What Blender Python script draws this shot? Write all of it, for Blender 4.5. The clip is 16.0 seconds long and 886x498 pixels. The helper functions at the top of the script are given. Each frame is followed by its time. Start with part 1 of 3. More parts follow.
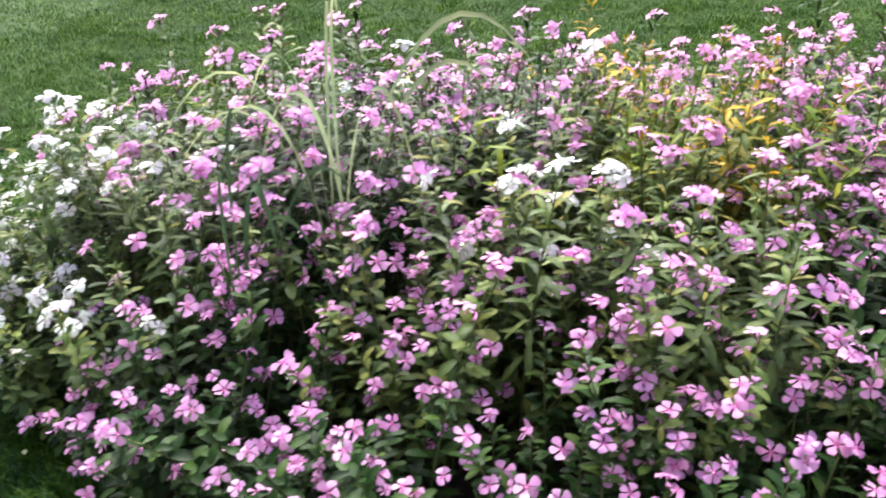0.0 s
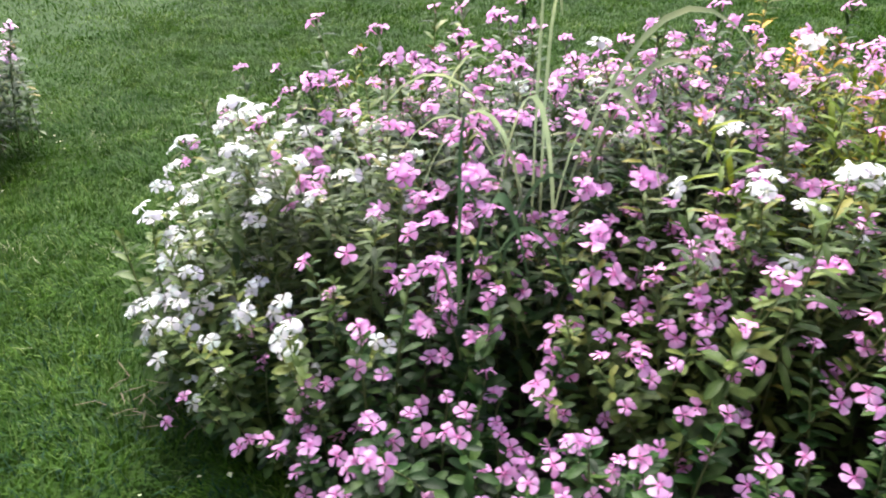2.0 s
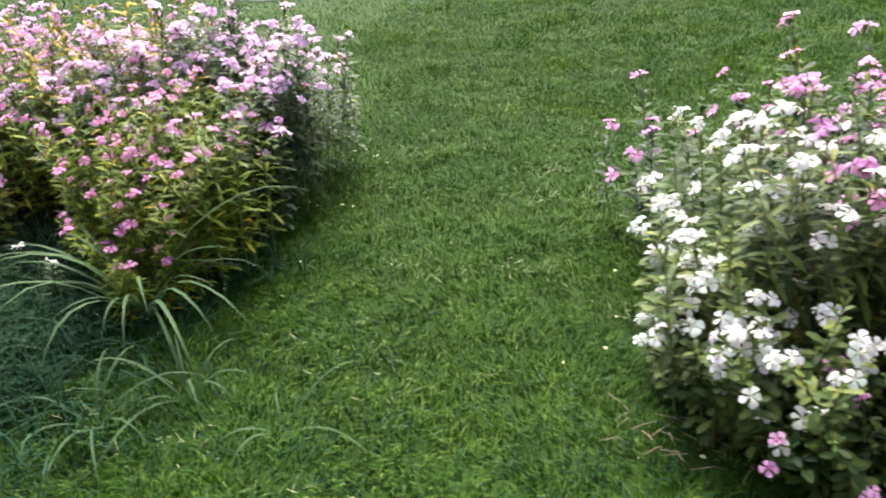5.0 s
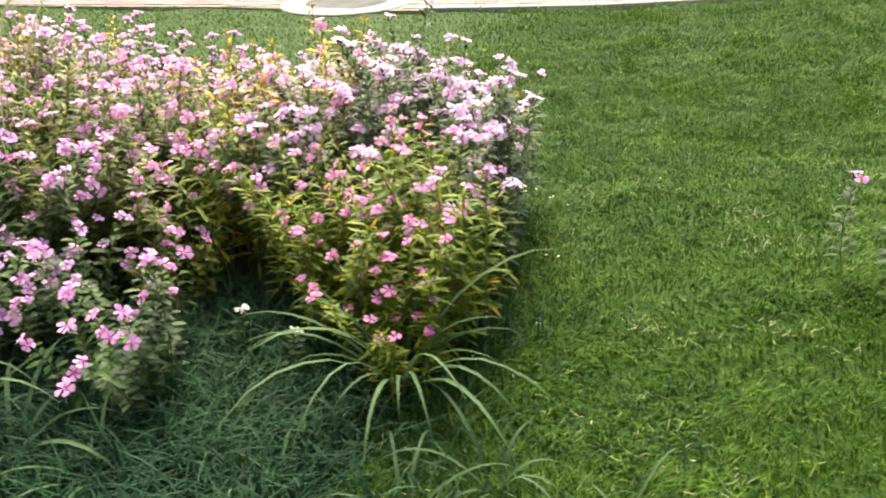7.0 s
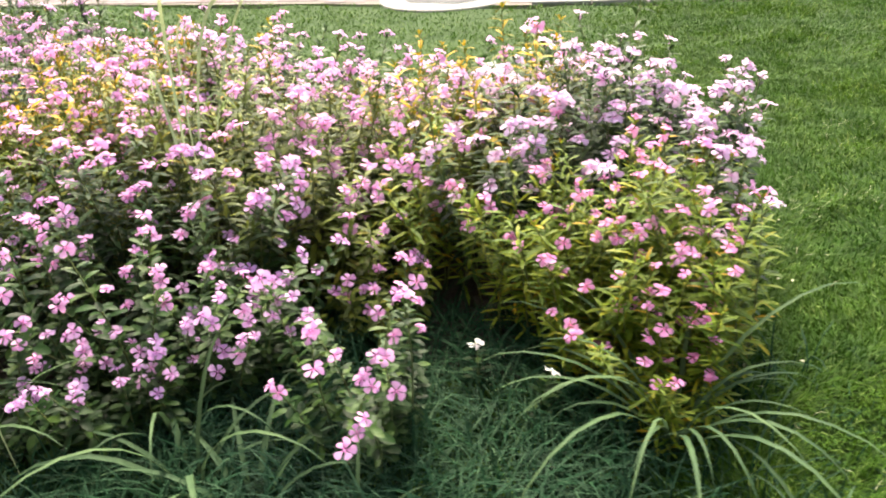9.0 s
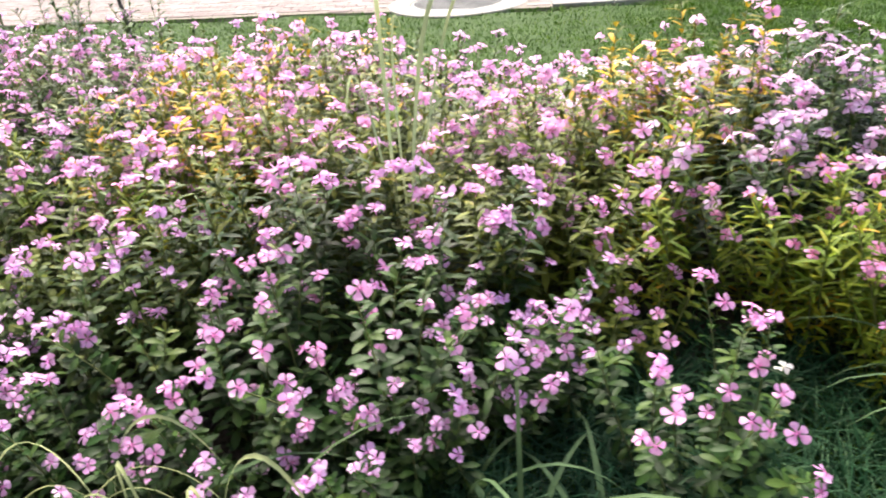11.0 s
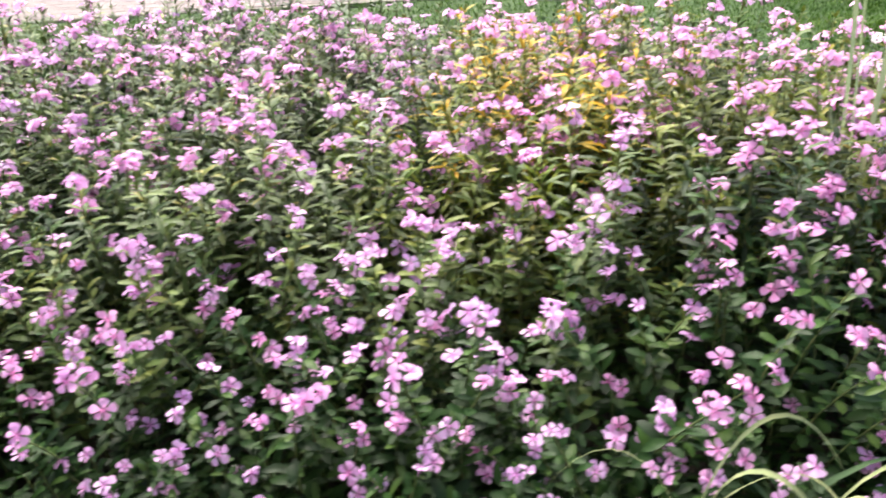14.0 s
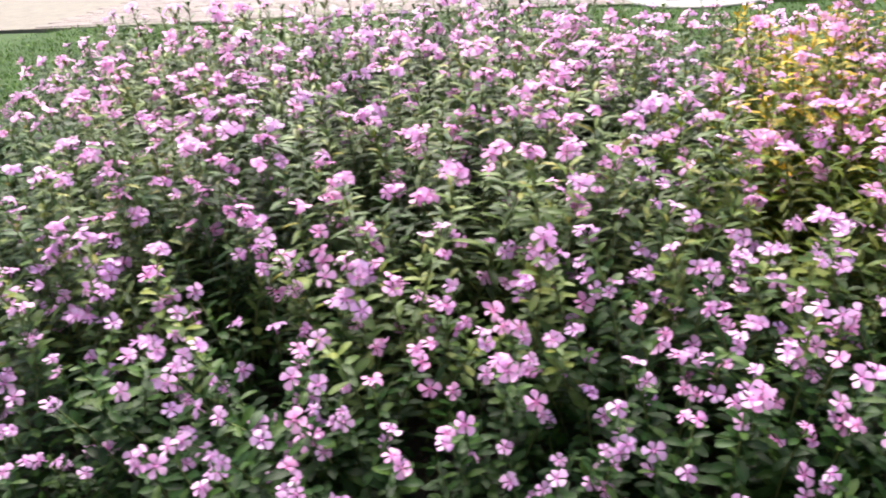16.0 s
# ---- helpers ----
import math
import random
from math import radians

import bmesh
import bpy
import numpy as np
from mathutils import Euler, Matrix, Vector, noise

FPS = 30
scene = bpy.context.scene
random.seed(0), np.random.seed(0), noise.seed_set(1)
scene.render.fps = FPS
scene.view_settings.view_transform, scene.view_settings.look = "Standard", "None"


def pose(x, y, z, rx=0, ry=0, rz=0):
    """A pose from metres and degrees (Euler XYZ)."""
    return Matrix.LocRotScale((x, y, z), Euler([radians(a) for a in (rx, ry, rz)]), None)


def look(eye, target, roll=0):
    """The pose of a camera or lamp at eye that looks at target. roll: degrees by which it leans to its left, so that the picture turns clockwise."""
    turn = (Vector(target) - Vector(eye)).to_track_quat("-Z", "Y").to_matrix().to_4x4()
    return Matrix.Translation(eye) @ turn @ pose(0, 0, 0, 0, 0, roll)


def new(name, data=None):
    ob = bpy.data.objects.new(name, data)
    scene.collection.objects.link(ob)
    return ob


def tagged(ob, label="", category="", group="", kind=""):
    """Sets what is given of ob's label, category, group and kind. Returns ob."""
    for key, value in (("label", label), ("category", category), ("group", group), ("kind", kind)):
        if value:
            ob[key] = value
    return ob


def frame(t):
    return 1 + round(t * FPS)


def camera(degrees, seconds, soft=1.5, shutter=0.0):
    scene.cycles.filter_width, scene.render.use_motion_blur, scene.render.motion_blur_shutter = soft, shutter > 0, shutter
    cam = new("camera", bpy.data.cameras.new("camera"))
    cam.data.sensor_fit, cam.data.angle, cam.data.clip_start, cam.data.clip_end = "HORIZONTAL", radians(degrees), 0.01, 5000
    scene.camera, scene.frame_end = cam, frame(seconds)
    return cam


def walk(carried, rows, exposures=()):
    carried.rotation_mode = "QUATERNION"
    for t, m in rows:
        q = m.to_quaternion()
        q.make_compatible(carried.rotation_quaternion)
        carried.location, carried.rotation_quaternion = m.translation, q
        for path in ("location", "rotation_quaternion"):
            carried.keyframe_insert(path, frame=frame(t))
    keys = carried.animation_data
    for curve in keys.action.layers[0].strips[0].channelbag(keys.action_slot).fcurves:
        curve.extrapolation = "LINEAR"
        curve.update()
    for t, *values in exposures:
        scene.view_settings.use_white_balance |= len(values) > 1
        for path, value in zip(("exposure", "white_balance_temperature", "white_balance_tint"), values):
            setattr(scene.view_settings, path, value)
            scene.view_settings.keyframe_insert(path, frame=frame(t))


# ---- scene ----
cam = camera(58.0, 16.0, soft=1.9, shutter=0.4)
PATH = [
    (0, (1.058, 1.679, 1.278), (0.566, 3.374, 0.337), 0.3),
    (0.5, (0.941, 1.611, 1.278), (0.44, 3.296, 0.324), 0.1),
    (1, (0.839, 1.639, 1.265), (0.325, 3.317, 0.306), -0.3),
    (1.5, (0.725, 1.672, 1.268), (0.193, 3.339, 0.299), -1.0),
    (2, (0.604, 1.648, 1.273), (0.082, 3.323, 0.313), -0.8),
    (2.5, (0.431, 1.57, 1.274), (-0.081, 3.249, 0.316), -1.0),
    (3, (0.295, 1.513, 1.272), (-0.226, 3.187, 0.31), -1.4),
    (3.5, (0.148, 1.527, 1.252), (-0.477, 3.173, 0.303), -2.9),
    (4, (-0.024, 1.556, 1.246), (-0.715, 3.178, 0.302), -3.5),
    (4.5, (-0.234, 1.518, 1.225), (-0.945, 3.136, 0.288), -3.5),
    (4.7, (-0.31, 1.492, 1.226), (-1.029, 3.114, 0.302), -3.6),
    (6.8, (-1.198, 1.397, 1.349), (-1.858, 3.04, 0.42), -2.4),
    (7, (-1.267, 1.374, 1.357), (-1.929, 3.02, 0.435), -2.6),
    (7.5, (-1.417, 1.324, 1.352), (-2.064, 2.977, 0.431), -2.6),
    (8, (-1.54, 1.344, 1.346), (-2.198, 2.989, 0.42), -2.6),
    (8.5, (-1.72, 1.401, 1.355), (-2.475, 3.002, 0.425), -4.0),
    (8.7, (-1.777, 1.414, 1.356), (-2.542, 3.009, 0.423), -4.0),
    (10.8, (-2.714, 1.344, 1.298), (-3.297, 3.021, 0.378), -4.5),
    (11, (-2.775, 1.357, 1.297), (-3.367, 3.033, 0.379), -4.7),
    (11.5, (-2.93, 1.35, 1.289), (-3.537, 3.022, 0.374), -4.9),
    (12, (-3.144, 1.301, 1.292), (-3.735, 2.98, 0.378), -6.1),
    (12.5, (-3.311, 1.266, 1.281), (-3.891, 2.941, 0.355), -6.2),
    (13, (-3.485, 1.292, 1.252), (-4.054, 2.966, 0.318), -5.5),
    (13.5, (-3.655, 1.285, 1.252), (-4.222, 2.962, 0.322), -5.0),
    (14, (-3.868, 1.213, 1.242), (-4.437, 2.892, 0.316), -5.5),
    (14.5, (-4.06, 1.1, 1.238), (-4.63, 2.778, 0.311), -5.8),
    (15, (-4.222, 1.081, 1.22), (-4.801, 2.759, 0.299), -5.5),
    (15.5, (-4.435, 1.062, 1.237), (-5.032, 2.74, 0.327), -4.7),
    (16, (-4.605, 1.003, 1.251), (-5.24, 2.676, 0.356), -5.1),
]
walk(cam, [(t, look(eye, target, roll)) for t, eye, target, roll in PATH],
     exposures=((0, 1.83, 6100, 11), (3, 1.82, 6150, 9), (4.5, 1.83, 6250, 7), (7, 1.99, 7300, 5), (8.5, 2.11, 7200, 6), (11, 1.97, 6650, 10),
                (13.5, 1.92, 6400, 8), (16, 1.82, 6400, 8)))


# ---- light ----
world = bpy.data.worlds.new("sky")
scene.world = world
world.use_nodes = True
wn = world.node_tree
sky = wn.nodes.new("ShaderNodeTexSky")
sky.sky_type, sky.sun_disc = "NISHITA", False
sky.dust_density, sky.air_density = 4.0, 1.0
SUN_ELEVATION, SUN_TURN = 50.0, -25.0
sky.sun_elevation, sky.sun_rotation = radians(SUN_ELEVATION), radians(SUN_TURN)
wn.links.new(sky.outputs["Color"], wn.nodes["Background"].inputs["Color"])
wn.nodes["Background"].inputs["Strength"].default_value = 0.115
sun_data = bpy.data.lights.new("sun", "SUN")
sun_data.energy, sun_data.angle, sun_data.color = 3.2, radians(30), (1.0, 0.93, 0.82)
sun = new("sun", sun_data)
away = Vector((math.sin(radians(SUN_TURN)) * math.cos(radians(SUN_ELEVATION)),
               math.cos(radians(SUN_TURN)) * math.cos(radians(SUN_ELEVATION)), math.sin(radians(SUN_ELEVATION))))
sun.matrix_world = look(away * 20, (0, 0, 0))


# ---- materials ----
def material(name, rough=0.6, spec=0.5):
    m = bpy.data.materials.new(name)
    m.use_nodes = True
    b = m.node_tree.nodes["Principled BSDF"]
    b.inputs["Roughness"].default_value = rough
    b.inputs["Specular IOR Level"].default_value = spec
    return m, m.node_tree, b


def node(tree, kind, **inputs):
    n = tree.nodes.new(kind)
    for key, value in inputs.items():
        n.inputs[key.replace("_", " ")].default_value = value
    return n


def ramp(tree, source, stops):
    r = tree.nodes.new("ShaderNodeValToRGB")
    while len(r.color_ramp.elements) < len(stops):
        r.color_ramp.elements.new(0.5)
    for e, (at, colour) in zip(r.color_ramp.elements, stops):
        e.position, e.color = at, (*colour, 1)
    tree.links.new(source, r.inputs["Fac"])
    return r.outputs["Color"]


def mix(tree, kind, fac, a, b):
    n = tree.nodes.new("ShaderNodeMix")
    n.data_type, n.blend_type = "RGBA", kind
    for socket, value in ((n.inputs[0], fac), (n.inputs[6], a), (n.inputs[7], b)):
        if hasattr(value, "is_output"):
            tree.links.new(value, socket)
        else:
            socket.default_value = value if not isinstance(value, tuple) else (*value, 1)
    return n.outputs[2]


def noise_of(tree, scale, detail=4.0, coords="Object"):
    c = tree.nodes.new("ShaderNodeTexCoord")
    n = node(tree, "ShaderNodeTexNoise", Scale=scale, Detail=detail)
    tree.links.new(c.outputs[coords], n.inputs["Vector"])
    return n.outputs["Fac"]


def bump(tree, shader, height, strength, distance):
    b = node(tree, "ShaderNodeBump", Strength=strength, Distance=distance)
    tree.links.new(height, b.inputs["Height"])
    tree.links.new(b.outputs["Normal"], shader.inputs["Normal"])


def thin(tree, shader, colour, share):
    """Lets some light through a thin leaf or petal."""
    t = tree.nodes.new("ShaderNodeBsdfTranslucent")
    m = node(tree, "ShaderNodeMixShader", Fac=share)
    tree.links.new(colour, t.inputs["Color"])
    tree.links.new(shader.outputs[0], m.inputs[1])
    tree.links.new(t.outputs[0], m.inputs[2])
    tree.links.new(m.outputs[0], tree.nodes["Material Output"].inputs["Surface"])


def leaf_material(name, stops, rough=0.5, share=0.15):
    m, t, b = material(name, rough, 0.13)
    island = t.nodes.new("ShaderNodeNewGeometry").outputs["Random Per Island"]
    own = t.nodes.new("ShaderNodeObjectInfo").outputs["Random"]
    colour = ramp(t, island, stops)
    colour = mix(t, "MULTIPLY", 0.6, colour, ramp(t, own, [(0.0, (0.56, 0.64, 0.6)), (1.0, (1.14, 1.1, 1.0))]))
    colour = mix(t, "MULTIPLY", 0.5, colour, ramp(t, noise_of(t, 90.0), [(0.3, (0.7, 0.72, 0.7)), (0.7, (1.2, 1.15, 1.1))]))
    uv = t.nodes.new("ShaderNodeUVMap")
    uv.uv_map = "vein"
    cut = t.nodes.new("ShaderNodeSeparateXYZ")
    t.links.new(uv.outputs["UV"], cut.inputs[0])
    colour = mix(t, "MULTIPLY", 1.0, colour, ramp(t, cut.outputs["X"], [(0.0, (1.3, 1.25, 1.25)), (0.12, (1.0, 1.0, 1.0)), (0.8, (0.96, 0.97, 0.96)), (1.0, (1.06, 1.05, 1.06))]))
    t.links.new(colour, b.inputs["Base Color"])
    bump(t, b, noise_of(t, 220.0, 2.0), 0.25, 0.002)
    thin(t, b, colour, share)
    return m


def petal_material(name, light, deep, eye):
    """Petals that darken towards the throat, with a small eye, as the flower itself is coloured."""
    m, t, b = material(name, 0.6, 0.25)
    uv = t.nodes.new("ShaderNodeUVMap")
    uv.uv_map = "throat"
    apart = t.nodes.new("ShaderNodeSeparateXYZ")
    t.links.new(uv.outputs["UV"], apart.inputs[0])
    colour = ramp(t, apart.outputs["X"], [(0.0, eye), (0.09, eye), (0.24, deep), (0.6, light)])
    own = t.nodes.new("ShaderNodeObjectInfo").outputs["Random"]
    colour = mix(t, "MULTIPLY", 1.0, colour, ramp(t, own, [(0.0, (0.9, 0.87, 0.95)), (0.5, (1, 1, 1)), (1.0, (1.0, 0.92, 0.96))]))
    island = t.nodes.new("ShaderNodeNewGeometry").outputs["Random Per Island"]
    colour = mix(t, "MULTIPLY", 1.0, colour, ramp(t, island, [(0.0, (0.86, 0.8, 0.88)), (0.6, (1.0, 1.0, 1.0)), (1.0, (1.03, 1.12, 1.06))]))
    t.links.new(colour, b.inputs["Base Color"])
    bump(t, b, noise_of(t, 300.0, 2.0), 0.15, 0.001)
    thin(t, b, colour, 0.5)
    return m


LEAF = {
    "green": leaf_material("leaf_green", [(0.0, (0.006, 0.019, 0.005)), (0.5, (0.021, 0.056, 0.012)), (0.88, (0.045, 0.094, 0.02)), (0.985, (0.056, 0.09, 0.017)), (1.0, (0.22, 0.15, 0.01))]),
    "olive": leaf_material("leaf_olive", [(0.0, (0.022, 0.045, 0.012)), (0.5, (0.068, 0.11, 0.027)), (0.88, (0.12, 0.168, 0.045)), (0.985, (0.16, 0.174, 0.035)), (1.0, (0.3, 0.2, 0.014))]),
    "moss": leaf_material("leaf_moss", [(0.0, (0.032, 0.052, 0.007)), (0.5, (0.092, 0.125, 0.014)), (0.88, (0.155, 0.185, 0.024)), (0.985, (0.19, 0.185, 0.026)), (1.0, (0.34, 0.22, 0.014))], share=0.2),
    "lime": leaf_material("leaf_lime", [(0.0, (0.06, 0.115, 0.01)), (0.5, (0.15, 0.215, 0.018)), (0.85, (0.22, 0.265, 0.022)), (0.96, (0.28, 0.24, 0.018)), (1.0, (0.42, 0.24, 0.012))], share=0.25),
    "gold": leaf_material("leaf_gold", [(0.0, (0.06, 0.095, 0.012)), (0.4, (0.17, 0.17, 0.016)), (0.7, (0.4, 0.3, 0.02)), (1.0, (0.6, 0.36, 0.016))], share=0.25),
}
PETAL = {
    "pink": petal_material("petal_pink", (0.95, 0.5, 0.86), (0.92, 0.37, 0.76), (0.66, 0.06, 0.34)),
    "lilac": petal_material("petal_lilac", (0.93, 0.56, 0.93), (0.89, 0.43, 0.85), (0.6, 0.06, 0.4)),
    "pale": petal_material("petal_pale", (0.96, 0.68, 0.94), (0.92, 0.52, 0.86), (0.6, 0.06, 0.38)),
    "rose": petal_material("petal_rose", (0.95, 0.41, 0.75), (0.92, 0.3, 0.63), (0.68, 0.04, 0.24)),
    "white": petal_material("petal_white", (0.94, 0.95, 0.94), (0.94, 0.95, 0.92), (0.85, 0.85, 0.55)),
}


def plain(name, stops, scale, rough, bump_scale=0.0, depth=0.002):
    m, t, b = material(name, rough)
    fine, broad = noise_of(t, scale), noise_of(t, scale / 9)
    colour = mix(t, "MULTIPLY", 0.6, ramp(t, fine, stops), ramp(t, broad, [(0.3, (0.7, 0.7, 0.7)), (0.7, (1.2, 1.2, 1.2))]))
    t.links.new(colour, b.inputs["Base Color"])
    if bump_scale:
        bump(t, b, noise_of(t, bump_scale, 6.0), 0.6, depth)
    return m


STEM = plain("stem_green", [(0.3, (0.08, 0.13, 0.035)), (0.7, (0.14, 0.15, 0.05))], 60, 0.55)
SOIL = plain("soil", [(0.3, (0.014, 0.01, 0.007)), (0.7, (0.04, 0.028, 0.019))], 40, 0.95, 90, 0.02)
STRAW = plain("straw", [(0.3, (0.2, 0.23, 0.1)), (0.7, (0.33, 0.35, 0.19))], 50, 0.8)
DRY = plain("dry_stalk", [(0.3, (0.1, 0.075, 0.045)), (0.7, (0.2, 0.16, 0.1))], 50, 0.85)
CONCRETE = plain("concrete", [(0.3, (0.18, 0.168, 0.16)), (0.7, (0.25, 0.235, 0.222))], 14, 0.85, 120, 0.002)
IRON = plain("cover_grey", [(0.3, (0.1, 0.1, 0.105)), (0.7, (0.17, 0.17, 0.175))], 20, 0.6, 150, 0.002)
POST = plain("post_dark", [(0.3, (0.03, 0.03, 0.03)), (0.7, (0.07, 0.065, 0.06))], 30, 0.6, 80, 0.001)


def paver_material():
    m, t, b = material("paver", 0.85)
    own = t.nodes.new("ShaderNodeObjectInfo").outputs["Random"]
    island = t.nodes.new("ShaderNodeNewGeometry").outputs["Random Per Island"]
    colour = ramp(t, own, [(0.0, (0.13, 0.09, 0.09)), (0.5, (0.165, 0.125, 0.122)), (1.0, (0.215, 0.172, 0.165))])
    colour = mix(t, "MULTIPLY", 0.5, colour, ramp(t, island, [(0.0, (0.8, 0.78, 0.78)), (1.0, (1.1, 1.1, 1.1))]))
    colour = mix(t, "MULTIPLY", 0.6, colour, ramp(t, noise_of(t, 25.0), [(0.3, (0.75, 0.75, 0.75)), (0.7, (1.12, 1.12, 1.1))]))
    t.links.new(colour, b.inputs["Base Color"])
    bump(t, b, noise_of(t, 150.0), 0.5, 0.002)
    return m


PAVER = paver_material()
JOINT = plain("joint_sand", [(0.3, (0.12, 0.1, 0.085)), (0.7, (0.18, 0.155, 0.13))], 60, 0.95)


def lawn_material():
    m, t, b = material("lawn_ground", 0.9, 0.2)
    colour = ramp(t, noise_of(t, 130.0), [(0.25, (0.012, 0.03, 0.004)), (0.5, (0.024, 0.055, 0.0075)), (0.8, (0.042, 0.082, 0.013))])
    colour = mix(t, "MULTIPLY", 0.8, colour, ramp(t, noise_of(t, 3.0), [(0.3, (0.75, 0.85, 0.8)), (0.7, (1.2, 1.12, 1.0))]))
    t.links.new(colour, b.inputs["Base Color"])
    bump(t, b, noise_of(t, 160.0, 8.0), 0.5, 0.01)
    return m


def blade_material(name, stops, share=0.25):
    m, t, b = material(name, 0.6, 0.08)
    island = t.nodes.new("ShaderNodeNewGeometry").outputs["Random Per Island"]
    colour = ramp(t, island, stops)
    colour = mix(t, "MULTIPLY", 0.8, colour, ramp(t, noise_of(t, 2.2), [(0.3, (0.66, 0.8, 0.8)), (0.7, (1.35, 1.2, 0.9))]))
    colour = mix(t, "MULTIPLY", 0.7, colour, ramp(t, noise_of(t, 9.0, 6.0), [(0.35, (0.6, 0.66, 0.62)), (0.65, (1.32, 1.28, 1.15))]))
    t.links.new(colour, b.inputs["Base Color"])
    thin(t, b, colour, share)
    return m


LAWN = lawn_material()
TURF = blade_material("turf", [(0.0, (0.0275, 0.073, 0.0066)), (0.5, (0.0395, 0.095, 0.0095)), (0.88, (0.062, 0.13, 0.016)), (1.0, (0.17, 0.24, 0.078))])
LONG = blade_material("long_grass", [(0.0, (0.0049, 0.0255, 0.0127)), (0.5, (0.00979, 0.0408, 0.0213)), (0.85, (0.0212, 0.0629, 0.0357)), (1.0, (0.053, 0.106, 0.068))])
PALE = blade_material("pale_blade", [(0.0, (0.24, 0.31, 0.17)), (1.0, (0.4, 0.45, 0.31))], 0.35)
TUFT = blade_material("tuft_grass", [(0.0, (0.0343, 0.0722, 0.0382)), (1.0, (0.0898, 0.144, 0.0808))])


# ---- mesh helpers ----
def mesh_of(name, verts, faces, mat, smooth=True):
    me = bpy.data.meshes.new(name)
    me.from_pydata([tuple(v) for v in verts], [], faces)
    me.materials.append(mat)
    if smooth:
        me.polygons.foreach_set("use_smooth", [True] * len(me.polygons))
    me.update()
    return me


def part(name, data, parent, label="", m=None):
    """One mesh object under a thing or a part; data is a mesh or a bmesh with its material."""
    ob = new(name, data)
    ob.parent = parent
    if m is not None:
        ob.matrix_basis = m
    return tagged(ob, label)


def inside(x, y, outline):
    hit = False
    for (ax, ay), (bx, by) in zip(outline, outline[1:] + outline[:1]):
        if (ay > y) != (by > y) and x < (bx - ax) * (y - ay) / (by - ay) + ax:
            hit = not hit
    return hit


def rim(x, y, outline):
    """Distance to the outline, and the way straight out."""
    best, out = 9.0, Vector((0, -1, 0))
    for (ax, ay), (bx, by) in zip(outline, outline[1:] + outline[:1]):
        dx, dy = bx - ax, by - ay
        k = max(0, min(1, ((x - ax) * dx + (y - ay) * dy) / (dx * dx + dy * dy)))
        px, py = ax + k * dx - x, ay + k * dy - y
        if (d := math.hypot(px, py)) < best:
            best, out = d, Vector((px, py, 0)) / max(d, 1e-6)
    return best, out


def rounded(outline, rounds=2):
    for _ in range(rounds):
        outline = [p for (ax, ay), (bx, by) in zip(outline, outline[1:] + outline[:1])
                   for p in ((ax * 0.75 + bx * 0.25, ay * 0.75 + by * 0.25), (ax * 0.25 + bx * 0.75, ay * 0.25 + by * 0.75))]
    return outline


ROUND_BED = rounded([(-0.63, 3.3), (-0.56, 3.04), (-0.32, 2.84), (0.0, 2.69), (0.45, 2.55), (1.1, 2.47), (1.6, 2.52), (2.0, 2.85), (2.25, 3.5), (2.3, 4.4),
                     (2.1, 5.0), (1.5, 5.0), (0.8, 4.78), (0.02, 4.42), (-0.46, 4.08), (-0.61, 3.72)])
LONG_BED = rounded([(-2.06, 2.9), (-1.97, 3.35), (-1.99, 4.0), (-2.22, 4.48), (-2.8, 4.72), (-3.6, 4.76), (-4.5, 4.82), (-5.5, 4.85), (-6.6, 4.85), (-7.7, 4.6),
                    (-8.0, 3.9), (-7.4, 3.0), (-6.7, 2.3), (-6.5, 1.85), (-5.9, 1.8), (-5.2, 1.94), (-4.4, 2.14), (-3.9, 2.24), (-3.4, 2.34), (-3.16, 2.6),
                    (-2.98, 3.0), (-2.64, 3.24), (-2.34, 3.08)])
# worn ground before the white plants
BARE = rounded([(-0.74, 3.04), (-0.62, 2.9), (-0.42, 2.79), (-0.24, 2.74), (-0.26, 2.9), (-0.5, 3.06)])
# edge of the lawn along the paving, from west to east
EDGE = [(-45.0, 3.0), (-12.0, 7.1), (-9.2, 7.4), (-8.5, 7.52), (-7.0, 7.68), (-6.0, 7.82), (-5.2, 7.84), (-4.15, 7.92), (-3.4, 8.08), (-2.5, 8.33),
        (-1.45, 8.78), (0.0, 9.5), (3.0, 11.2), (40.0, 32.0)]


COVER = (-4.87, 8.22)


def edge_y(x):
    return float(np.interp(x, [p[0] for p in EDGE], [p[1] for p in EDGE]))


# ---- ground ----
def ground_sheet():
    near = np.linspace(-11, 5, 65).tolist()
    xs = [-600, -120, -30, -16] + near + [9, 20, 60, 200, 600]
    ys = [-600, -120, -30, -8, -2] + np.linspace(0, 10, 41).tolist() + [14, 20, 30, 120, 600]
    verts = []
    for y in ys:
        for x in xs:
            z = 0.012 * noise.noise((x * 1.3, y * 1.3, 0)) if -11 <= x <= 5 and 0 <= y <= 10 else 0.0
            verts.append((x, y, z - 0.012 if y < edge_y(x) else -0.05))
    w = len(xs)
    faces = [(j * w + i, j * w + i + 1, j * w + w + i + 1, j * w + w + i) for j in range(len(ys) - 1) for i in range(w - 1)]
    return tagged(new("ground", mesh_of("ground", verts, faces, LAWN)), "green mown lawn running to the paved path", "lawn", kind="structure")


